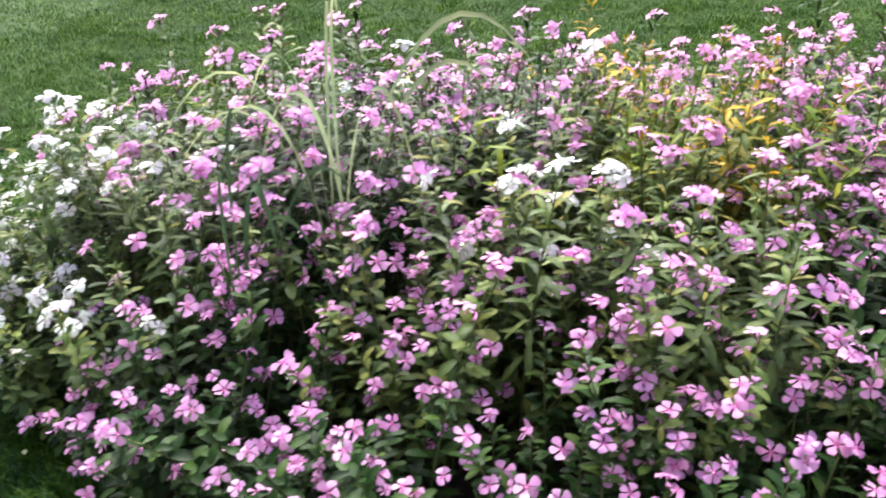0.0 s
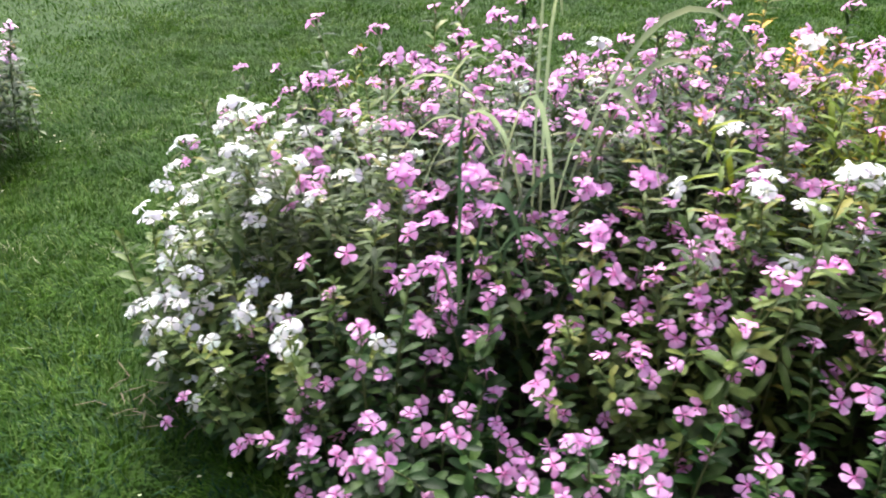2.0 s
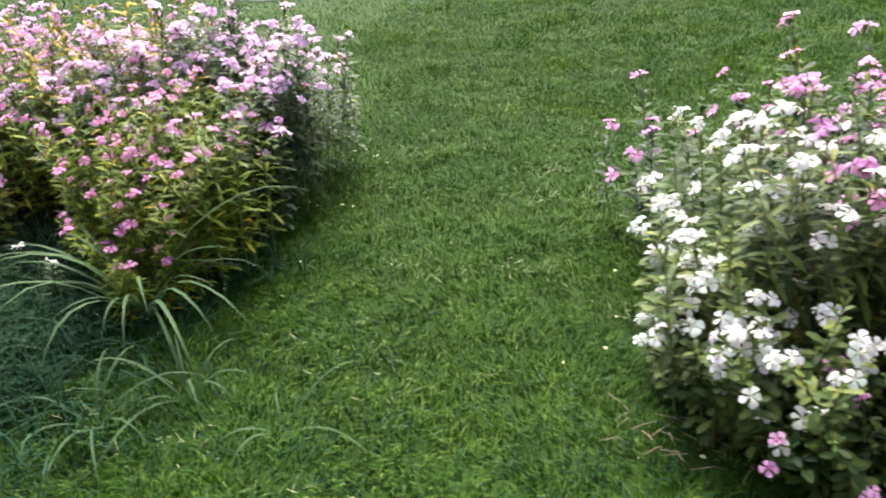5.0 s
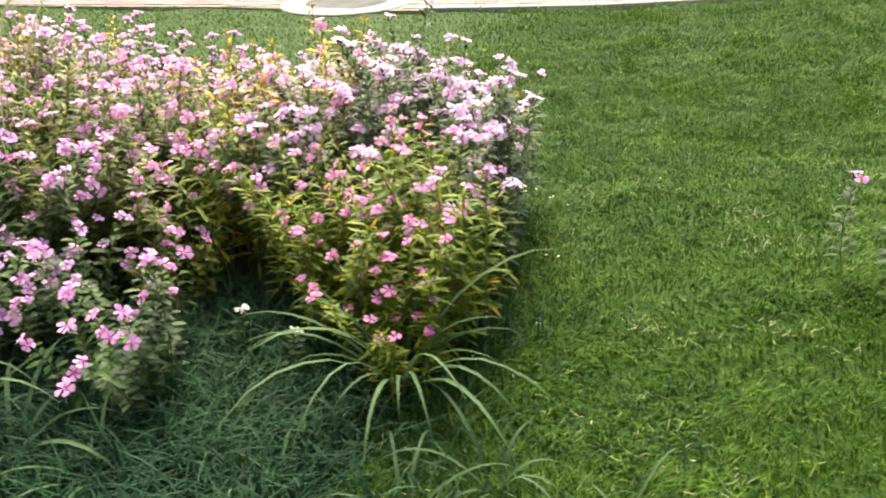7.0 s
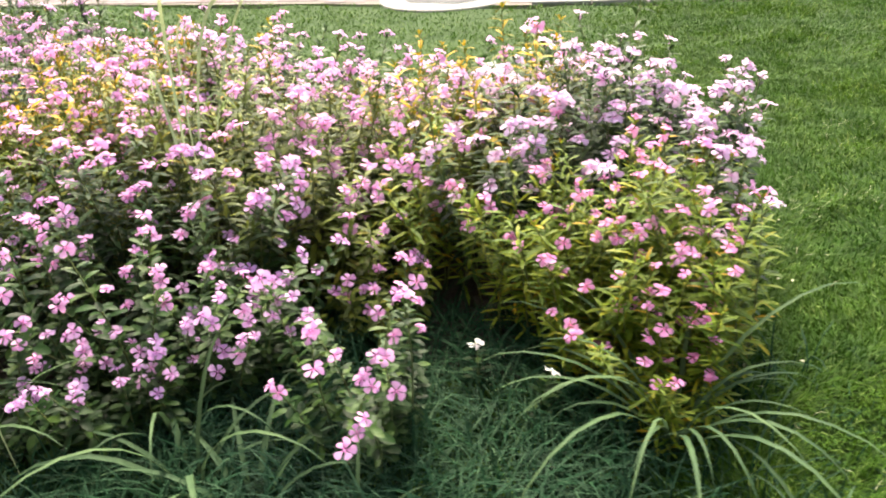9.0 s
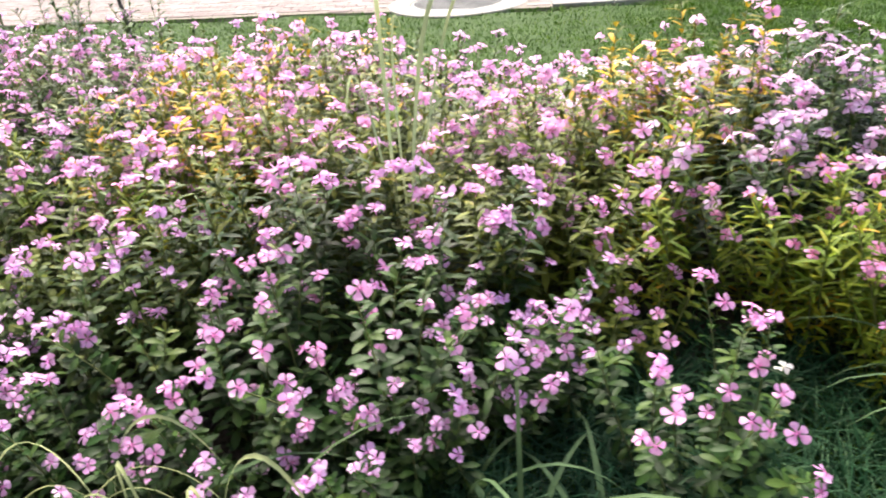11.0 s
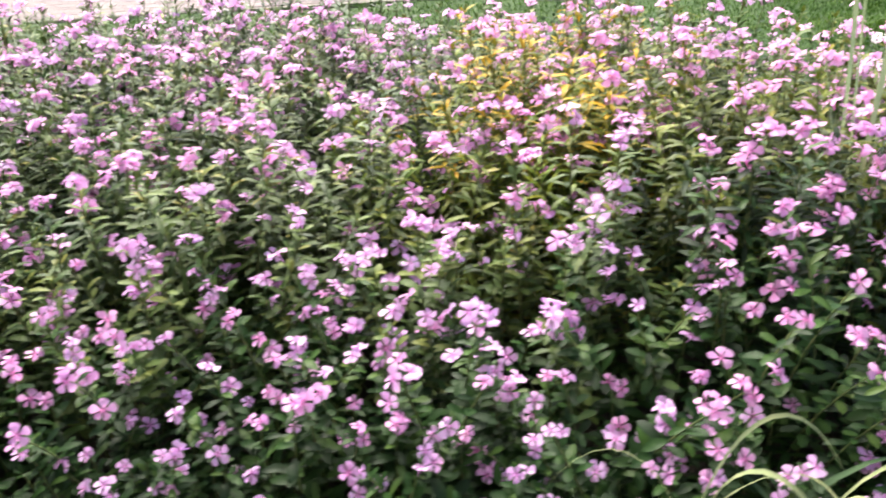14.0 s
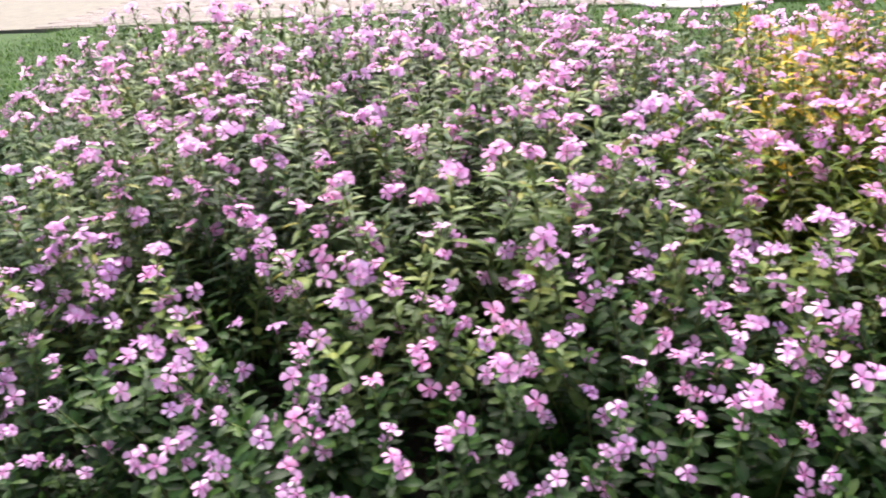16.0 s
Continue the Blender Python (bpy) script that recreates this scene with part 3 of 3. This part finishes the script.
def join_gathered():
    """One mesh of all the gathered stems and flowers, with their materials and both sets of coordinates."""
    mats, raw = [], {}
    verts, loops, starts, slots, uvs = [], [], [], [], []
    nv = nl = 0
    for me, m in GATHERED:
        if me.name not in raw:
            co, vi, ls = np.zeros(len(me.vertices) * 3), np.zeros(len(me.loops), np.int32), np.zeros(len(me.polygons), np.int32)
            mi, uv = np.zeros(len(me.polygons), np.int32), np.zeros(len(me.loops) * 2)
            me.vertices.foreach_get("co", co)
            me.loops.foreach_get("vertex_index", vi)
            me.polygons.foreach_get("loop_start", ls)
            me.polygons.foreach_get("material_index", mi)
            me.uv_layers[0].data.foreach_get("uv", uv)
            for one in me.materials:
                if one not in mats:
                    mats.append(one)
            raw[me.name] = co.reshape(-1, 3), vi, ls, np.array([mats.index(one) for one in me.materials])[mi], uv
        co, vi, ls, mi, uv = raw[me.name]
        a = np.array(m)
        verts.append(co @ a[:3, :3].T + a[:3, 3])
        loops.append(vi + nv)
        starts.append(ls + nl)
        slots.append(mi)
        uvs.append(uv)
        nv, nl = nv + len(co), nl + len(vi)
    me = bpy.data.meshes.new("periwinkle_mass")
    verts, loops, starts, slots = (np.concatenate(q) for q in (verts, loops, starts, slots))
    me.vertices.add(len(verts))
    me.vertices.foreach_set("co", verts.ravel())
    me.loops.add(len(loops))
    me.loops.foreach_set("vertex_index", loops)
    me.polygons.add(len(starts))
    me.polygons.foreach_set("loop_start", starts)
    for one in mats:
        me.materials.append(one)
    me.polygons.foreach_set("material_index", slots)
    me.polygons.foreach_set("use_smooth", [True] * len(starts))
    for name in ("vein", "throat"):
        me.uv_layers.new(name=name).data.foreach_set("uv", np.concatenate(uvs))
    me.update(calc_edges=True)
    me.validate()
    return tagged(new("periwinkle_mass", me), "dense pink-flowering periwinkles along the backs of the beds", "flowering plants", kind="stuff")


# bare spots between the plants: x, y, radius
GAPS = [(-4.2, 2.75, 0.09), (0.6, 2.86, 0.13), (-5.3, 2.45, 0.07)]


def bed_height(x, y, edge, out, long_bed):
    """How high the plants stand: low along the front, domed towards the middle."""
    front = max(0.0, -out.y)
    if long_bed:
        reach = float(np.interp(x, [-4.2, -3.5, -2.7], [0.85, 0.5, 0.32]))
        low = 0.17 * front + 0.4 * (1 - front)
        full = 0.6 + 0.06 * min(1.0, max(0.0, -5.0 - x)) - 0.28 * max(0.0, 1 - math.hypot(x + 3.3, y - 4.35) / 0.85) - 0.1 * max(0.0, 1 - math.hypot(x + 4.25, y - 3.3) / 0.5) + 0.1 * max(0.0, 1 - math.hypot(x + 2.4, y - 3.95) / 0.6)
    else:
        reach = float(np.interp(x, [0.0, 0.4, 1.3, 1.7], [0.48, 0.95, 0.95, 0.6]))
        low = 0.2 * front + 0.38 * (1 - front)
        full = 0.66 - 0.1 * max(0.0, 1 - math.hypot(x - 0.42, y - 3.25) / 0.4) + 0.06 * (x > 0.1) * min(1.0, max(0.0, (y - 3.4) / 0.5))
    return low + (full - low) * min(1.0, max(0.0, edge - 0.04) / reach) ** 0.8


def plant_bed(outline, long_bed, seed, spacing, where, group):
    rng = random.Random(seed)
    x0, x1 = min(p[0] for p in outline), max(p[0] for p in outline)
    y0, y1 = min(p[1] for p in outline), max(p[1] for p in outline)
    row, y = 0, y0 + 0.08
    while y < y1:
        x = x0 + (0.5 * spacing if row % 2 else 0)
        while x < x1:
            px, py = x + rng.uniform(-0.3, 0.3) * spacing, y + rng.uniform(-0.3, 0.3) * spacing
            if inside(px, py, outline):
                edge, out = rim(px, py, outline)
                if edge > 0.04 and not any(math.hypot(px - hx, py - hy) < r for hx, hy, r in GAPS):
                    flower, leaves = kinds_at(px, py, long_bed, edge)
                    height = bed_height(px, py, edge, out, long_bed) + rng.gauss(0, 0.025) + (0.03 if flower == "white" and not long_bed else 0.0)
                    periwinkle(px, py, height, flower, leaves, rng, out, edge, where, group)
            x += spacing
        row, y = row + 1, y + spacing * 0.87
    # low plants spilling over the front rim
    for (ax, ay), (bx, by) in zip(outline, outline[1:] + outline[:1]):
        steps = max(1, round(math.hypot(bx - ax, by - ay) / 0.18))
        for k in range(steps):
            q = (k + rng.random()) / steps
            px, py = ax + (bx - ax) * q, ay + (by - ay) * q
            length = math.hypot(bx - ax, by - ay)
            out = Vector(((by - ay) / length, -(bx - ax) / length, 0))
            out = -out if inside(px + 0.02 * out.x, py + 0.02 * out.y, outline) else out
            px, py = px - out.x * 0.09, py - out.y * 0.09
            if out.y < -0.3 and (px < -3.25 or not long_bed) and px < 1.75 and px > -6.3 and not any(math.hypot(px - hx, py - hy) < r + 0.02 for hx, hy, r in GAPS):
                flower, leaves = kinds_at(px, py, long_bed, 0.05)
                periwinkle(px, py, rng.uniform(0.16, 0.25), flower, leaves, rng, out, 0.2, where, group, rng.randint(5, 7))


plant_bed(ROUND_BED, False, 21, 0.237, "in the round bed", "periwinkles of the round bed")
plant_bed(LONG_BED, True, 22, 0.237, "in the long bed", "periwinkles of the long bed")
# yellow-green plants over the coarse tuft: x, y, height
LIMY = [(-2.05, 3.0, 0.17), (-2.1, 3.06, 0.24), (-2.03, 3.13, 0.26), (-2.17, 3.11, 0.3), (-2.28, 3.2, 0.38), (-2.09, 3.2, 0.36), (-2.01, 3.28, 0.38), (-2.2, 3.26, 0.44), (-2.38, 3.3, 0.46),
        (-2.08, 3.37, 0.49), (-2.26, 3.42, 0.55), (-2.46, 3.4, 0.54)]
rng = random.Random(8)
for x, y, height in LIMY:
    periwinkle(x, y, height, "rose", "lime", rng, Vector((0, -1, 0)), 0.4, "in the long bed", "periwinkles of the long bed", 11)
for x, y, height in FADING:
    where = "in the round bed" if x > -1 else "in the long bed"
    periwinkle(x, y, height, "pink", "gold", rng, Vector((0, -1, 0)), 0.6, where, "periwinkles of " + where[3:], 9)
periwinkle(-0.72, 3.88, 0.46, "pink", "green", rng, Vector((-1, 0, 0)), 0.5, "in the round bed", "periwinkles of the round bed", 4)
periwinkle(-0.82, 3.95, 0.44, "pink", "green", rng, Vector((-1, 0, 0)), 0.5, "beside the round bed", "periwinkles of the round bed", 3)
for x, y, height in [(0.4, 3.62, 0.68), (0.72, 3.58, 0.66), (0.86, 3.14, 0.6), (0.96, 3.28, 0.62), (1.12, 3.3, 0.6), (0.6, 3.7, 0.68)]:
    periwinkle(x, y, height, "white", "olive", rng, Vector((0, -1, 0)), 0.7, "in the round bed", "periwinkles of the round bed", 5)
# bare dark spikes at the back
for x, y, height in [(-5.3, 4.5, 0.76), (-5.7, 4.56, 0.78), (-5.08, 4.1, 0.74), (-5.5, 4.36, 0.72)]:
    periwinkle(x, y, height, "lilac", "green", rng, Vector((0, -1, 0)), 0.9, "in the long bed", "periwinkles of the long bed", 6)
for x, y, height in [(-0.46, 3.12, 0.34), (-0.35, 3.0, 0.32)]:
    periwinkle(x, y, height, "white", "olive", rng, Vector((-0.5, -0.86, 0)), 0.12, "in the round bed", "periwinkles of the round bed", 7)
for x, y, height in [(-2.06, 3.5, 0.46), (-2.08, 3.74, 0.52), (-2.14, 3.98, 0.58)]:
    periwinkle(x, y, height, "pale", "green", rng, Vector((0.6, -0.8, 0)), 0.5, "in the long bed", "periwinkles of the long bed", 10)
for x, y, height in [(-1.98, 3.36, 0.46), (-2.08, 3.46, 0.52)]:
    periwinkle(x, y, height, "pink", "lime", rng, Vector((0.6, -0.8, 0)), 0.5, "in the long bed", "periwinkles of the long bed", 6)
periwinkle(-2.73, 2.7, 0.34, "pink", "green", rng, Vector((0, -1, 0)), 0.3, "alone in long grass", "periwinkles of the long bed", 12)
periwinkle(-2.43, 2.91, 0.19, "white", "green", rng, Vector((0, -1, 0)), 0.9, "alone in long grass", "periwinkles of the long bed", 2)


join_gathered()


# ---- grass tufts ----
def blade_mesh(rng, length, width, rise, mat, curl, segments=9):
    verts, faces = [], []
    r, z, e = 0.0, 0.0, rise
    for s in range(segments + 1):
        k = s / segments
        w = width * (0.5 + 0.5 * min(1, k * 4)) * (1 - k ** 2.2) + 0.0004
        verts += [(r, -w / 2, z + 0.18 * w), (r, 0, z), (r, w / 2, z + 0.18 * w)]
        r, z = r + math.cos(e) * length / segments, z + math.sin(e) * length / segments
        e -= (curl / segments) * rng.uniform(0.7, 1.3) * (0.5 + k)
        if z < 0.015:
            z, e = 0.015, max(e, 0.0)
    for s in range(segments):
        b = 3 * s
        faces += [(b, b + 3, b + 4, b + 1), (b + 1, b + 4, b + 5, b + 2)]
    return mesh_of("blade", verts, faces, mat)


def grass_tuft(x, y, count, length, width, rise, seed, label, mat=TUFT, curl=2.4, facing=None):
    rng = random.Random(seed)
    tuft = tagged(new("grass_tuft"), label, "grass tuft", "coarse grass tufts")
    tuft.location = (x, y, 0.0)
    for n in range(count):
        a = 2 * math.pi * (n + rng.uniform(-0.4, 0.4)) / count
        if facing is not None:
            a = facing + rng.uniform(-0.6, 0.6) + (math.pi if n % 3 == 2 else 0)
        m = Matrix.Translation((0.02 * math.cos(a), 0.02 * math.sin(a), 0)) @ Matrix.Rotation(a, 4, "Z")
        part("blade", blade_mesh(rng, length * rng.uniform(0.6, 1.35), width * rng.uniform(0.7, 1.2), rise + rng.uniform(-0.3, 0.25) * min(1.0, curl / 2), mat, curl * rng.uniform(0.85, 1.15)), tuft, "", m)
    return tuft


TUFT_TEXT = "coarse tuft of broad arching green grass blades"
grass_tuft(-2.04, 2.95, 32, 0.56, 0.0135, 1.2, 31, TUFT_TEXT + " before the long bed")
grass_tuft(-1.7, 2.7, 9, 0.3, 0.01, 0.95, 32, TUFT_TEXT + " on the lawn")
grass_tuft(-1.86, 2.54, 8, 0.26, 0.009, 0.9, 39, TUFT_TEXT + " on the lawn")
grass_tuft(-1.4, 2.66, 5, 0.24, 0.008, 0.8, 40, "small tuft of thin arching grass blades on the lawn")
grass_tuft(-2.86, 2.4, 11, 0.4, 0.016, 1.1, 33, TUFT_TEXT + " before the long bed")
grass_tuft(-2.6, 2.42, 7, 0.28, 0.01, 1.0, 42, TUFT_TEXT + " before the long bed")
grass_tuft(-3.04, 2.42, 10, 0.5, 0.015, 1.2, 34, TUFT_TEXT + " before the long bed")
grass_tuft(-3.2, 2.55, 7, 0.42, 0.012, 1.3, 44, TUFT_TEXT + " before the long bed")
grass_tuft(-3.56, 2.26, 9, 0.42, 0.015, 1.25, 35, TUFT_TEXT + " before the long bed")
grass_tuft(-3.78, 2.24, 9, 0.44, 0.014, 1.25, 43, TUFT_TEXT + " before the long bed")


def arched_grass(x, y, blades_of, label, seed, mat=PALE):
    """A clump of single long blades: heading in degrees, reach, height at the bow, height at the tip, width."""
    rng = random.Random(seed)
    clump = tagged(new("grass_tuft"), label, "grass tuft", "coarse grass tufts")
    clump.location = (x, y, 0.0)
    for heading, reach, bow, end, width in blades_of:
        verts, faces = [], []
        for s in range(15):
            k = s / 14
            a, b, c, d = (1 - k) ** 3, 3 * k * (1 - k) ** 2, 3 * k * k * (1 - k), k ** 3
            r, z = b * 0.08 * reach + c * 0.5 * reach + d * reach, b * 0.8 * bow + c * 1.42 * bow + d * end
            w = 0.75 * width * (0.3 + 0.7 * min(1, k * 1.8)) * (1 - k ** 4) + 0.0006
            lift = w * 0.4
            sway = 0.012 * math.sin(k * 4 + heading)
            verts += [(r, sway - 0.4 * w, z + 0.16 * w - lift), (r, sway, z), (r, sway + 0.4 * w, z + 0.16 * w + lift)]
        for s in range(14):
            b = 3 * s
            faces += [(b, b + 3, b + 4, b + 1), (b + 1, b + 4, b + 5, b + 2)]
        a = radians(heading)
        m = Matrix.Translation((rng.gauss(0, 0.02), rng.gauss(0, 0.02), 0)) @ Matrix.Rotation(a, 4, "Z")
        part("blade", mesh_of("blade", verts, faces, mat), clump, "", m)
    return clump


arched_grass(0.34, 3.3, [(18, 0.5, 0.84, 0.74, 0.022), (24, 0.42, 0.75, 0.64, 0.02), (-60, 0.04, 0.78, 0.9, 0.014), (120, 0.08, 0.76, 0.88, 0.012), (165, 0.3, 0.76, 0.6, 0.016), (195, 0.5, 0.78, 0.5, 0.016),
                        (-100, 0.34, 0.78, 0.56, 0.017), (-120, 0.42, 0.76, 0.5, 0.016), (-40, 0.34, 0.76, 0.6, 0.016), (205, 0.42, 0.72, 0.44, 0.014)],
             "tall broad pale grass blades arching out of the round bed", 61)
arched_grass(0.22, 2.97, [(-60, 0.08, 0.58, 0.64, 0.012), (100, 0.12, 0.64, 0.72, 0.012), (180, 0.2, 0.56, 0.5, 0.011), (-25, 0.2, 0.62, 0.5, 0.03),
                         (30, 0.26, 0.6, 0.5, 0.012), (-10, 0.24, 0.58, 0.44, 0.014), (-110, 0.14, 0.5, 0.34, 0.012)],
             "upright green grass blades standing out of the round bed", 62, TUFT)
arched_grass(-3.52, 3.12, [(92, 0.14, 0.9, 1.02, 0.02), (60, 0.28, 0.82, 0.9, 0.022), (100, 0.12, 0.76, 0.86, 0.01), (150, 0.2, 0.72, 0.62, 0.018), (62, 0.62, 0.92, 0.98, 0.013),
                          (20, 0.24, 0.68, 0.6, 0.012)], "tall thin grass blades standing out of the long bed", 63)
# bowed blades lying forward over the lawn edge
arched_grass(-3.6, 2.3, [(-60, 0.26, 0.34, 0.14, 0.011), (-20, 0.36, 0.36, 0.18, 0.012), (200, 0.34, 0.33, 0.16, 0.011), (-100, 0.24, 0.28, 0.05, 0.01), (-150, 0.3, 0.3, 0.1, 0.011)],
             "broad arching pale grass blades before the long bed", 64)
arched_grass(-3.82, 2.27, [(-30, 0.3, 0.36, 0.18, 0.011), (190, 0.3, 0.34, 0.16, 0.011), (10, 0.26, 0.38, 0.26, 0.01), (-80, 0.24, 0.28, 0.04, 0.01), (-130, 0.26, 0.3, 0.08, 0.011)],
             "broad arching pale grass blades before the long bed", 65)


# ---- paved path ----
def paving():
    sheet_v, sheet_f = [], []
    xs = np.linspace(-16, 6, 45).tolist()
    for x in xs:
        y = edge_y(x)
        sheet_v += [(x, y, -0.06), (x, y, -0.004), (x, y + 9, -0.004)]
    for i in range(len(xs) - 1):
        b = 3 * i
        sheet_f += [(b, b + 3, b + 4, b + 1), (b + 1, b + 4, b + 5, b + 2)]
    path = tagged(new("pavement", mesh_of("pavement", sheet_v, sheet_f, JOINT, False)), "pale pinkish brick paving beside the lawn", "pavement", kind="structure")
    return path


pavement = paving()


def box(name, sx, sy, sz, bevel, mat):
    bm = bmesh.new()
    bmesh.ops.create_cube(bm, size=1.0, matrix=Matrix.Diagonal((sx, sy, sz, 1)))
    bmesh.ops.bevel(bm, geom=bm.edges[:], offset=bevel, segments=1, affect="EDGES")
    me = bpy.data.meshes.new(name)
    bm.to_mesh(me)
    bm.free()
    me.materials.append(mat)
    return me


kerb_stone = box("kerb_stone", 0.49, 0.11, 0.1, 0.006, CONCRETE)
run = 0.0
length_to = [0.0]
line = [(x, edge_y(x)) for x in np.linspace(-4.0, 3.0, 80)]
for (ax, ay), (bx, by) in zip(line, line[1:]):
    length_to.append(length_to[-1] + math.hypot(bx - ax, by - ay))
while run < length_to[-1] - 0.5:
    at = run + 0.25
    x = float(np.interp(at, length_to, [p[0] for p in line]))
    slope = math.atan2(edge_y(x + 0.1) - edge_y(x - 0.1), 0.2)
    part("kerb_stone", kerb_stone, pavement, "pale concrete edging stone", Matrix.Translation((x - math.sin(slope) * 0.055, edge_y(x) + math.cos(slope) * 0.055, -0.03)) @ Matrix.Rotation(slope, 4, "Z"))
    run += 0.5

brick = box("brick", 0.198, 0.098, 0.06, 0.004, PAVER)
rng = random.Random(17)
far_v, far_f = [], []
unit_v = [tuple(v.co) for v in brick.vertices]
unit_f = [tuple(p.vertices) for p in brick.polygons]
slope = math.radians(9)
near_count = 0
for j in range(-40, 62):
    for i in range(-52, 52):
        u, w = (i + (0.5 if j % 2 else 0)) * 0.204, j * 0.104
        x, y = -4.5 + u * math.cos(slope) - w * math.sin(slope), 7.8 + u * math.sin(slope) + w * math.cos(slope)
        if y < edge_y(x) + (0.2 if x > -3.9 else 0.06) or not -11 < x < 3 or y > edge_y(x) + 3.2 or math.hypot(x - COVER[0], y - COVER[1]) < 0.66:
            continue
        m = Matrix.Translation((x, y, -0.028 + rng.uniform(-0.002, 0.002))) @ Matrix.Rotation(slope + rng.gauss(0, 0.006), 4, "Z")
        if y < edge_y(x) + 0.9 and -9.5 < x < -1.5 and near_count < 290:
            part("brick", brick, pavement, "", m)
            near_count += 1
        else:
            k = len(far_v)
            far_v += [m @ Vector(v) for v in unit_v]
            far_f += [tuple(q + k for q in face) for face in unit_f]
more = part("brick_field", mesh_of("brick_field", far_v, far_f, PAVER, False), pavement, "pale brick paving further off")
tagged(more, kind="stuff")


def disc(name, inner, outer, z0, z1, mat, n=48):
    verts, faces = [], []
    for r, z in ((inner, z1), (outer - 0.008, z1), (outer, z1 - 0.008), (outer, z0)):
        verts += [(r * math.cos(2 * math.pi * k / n), r * math.sin(2 * math.pi * k / n), z) for k in range(n)]
    for s in range(3):
        faces += [(s * n + k, s * n + n + k, s * n + n + (k + 1) % n, s * n + (k + 1) % n) for k in range(n)]
    if inner < 0.01:
        faces.append(tuple(range(n)))
    return mesh_of(name, verts, faces, mat, False)


cover = tagged(new("access_cover"), "round grey cover in a pale concrete ring in the paving", "manhole cover")
cover.location = (COVER[0], COVER[1], 0.0)
part("surround", disc("surround", 0.425, 0.62, -0.05, 0.004, CONCRETE), cover, "pale concrete ring")
part("lid", disc("lid", 0.001, 0.42, -0.05, 0.0, IRON), cover, "grey cover plate")
bar = box("rib", 0.62, 0.012, 0.008, 0.002, IRON)
for n in range(-6, 7):
    w = 2 * math.sqrt(0.39 ** 2 - (n * 0.05) ** 2)
    part("rib", bar, cover, "", Matrix.Translation((0, n * 0.05, 0.002)) @ Matrix.Diagonal((w / 0.62, 1, 1, 1)))

stake = tagged(new("garden_stake"), "thin dark leaning stake among the periwinkles", "stake")
stake.matrix_world = pose(-5.46, 4.72, 0.0, 0, -6, 0)
bm = bmesh.new()
bmesh.ops.create_cone(bm, cap_ends=True, segments=12, radius1=0.012, radius2=0.01, depth=0.8, matrix=Matrix.Translation((0, 0, 0.39)))
bmesh.ops.create_cone(bm, cap_ends=True, segments=12, radius1=0.014, radius2=0.009, depth=0.02, matrix=Matrix.Translation((0, 0, 0.795)))
me = bpy.data.meshes.new("pole")
bm.to_mesh(me)
bm.free()
me.materials.append(POST)
part("pole", me, stake)


# ---- fallen petals ----
rng = random.Random(41)
fall_v, fall_f = [], []
spots = [p for p in scatter(rng, 900, -2.6, 0.3, 2.0, 4.6) if min(rim(*p, ROUND_BED)[0], rim(*p, LONG_BED)[0]) < 0.28 * rng.random() + 0.05]
for x, y in spots[:90]:
    a, s, k = rng.uniform(0, 6.28), rng.uniform(0.004, 0.009), len(fall_v)
    z = 0.03 + rng.uniform(0, 0.008)
    for dx, dy, dz in ((-1, 0, 0), (0, -0.7, 0.004), (1.1, 0, 0.002), (0, 0.7, 0.003)):
        fall_v.append((x + s * (dx * math.cos(a) - dy * math.sin(a)), y + s * (dx * math.sin(a) + dy * math.cos(a)), z + dz))
    fall_f += [(k, k + 1, k + 2), (k, k + 2, k + 3)]
tagged(new("fallen_petals", mesh_of("fallen_petals", fall_v, fall_f, PETAL["white"], False)), "small pale fallen petals on the grass", "petals", kind="stuff")
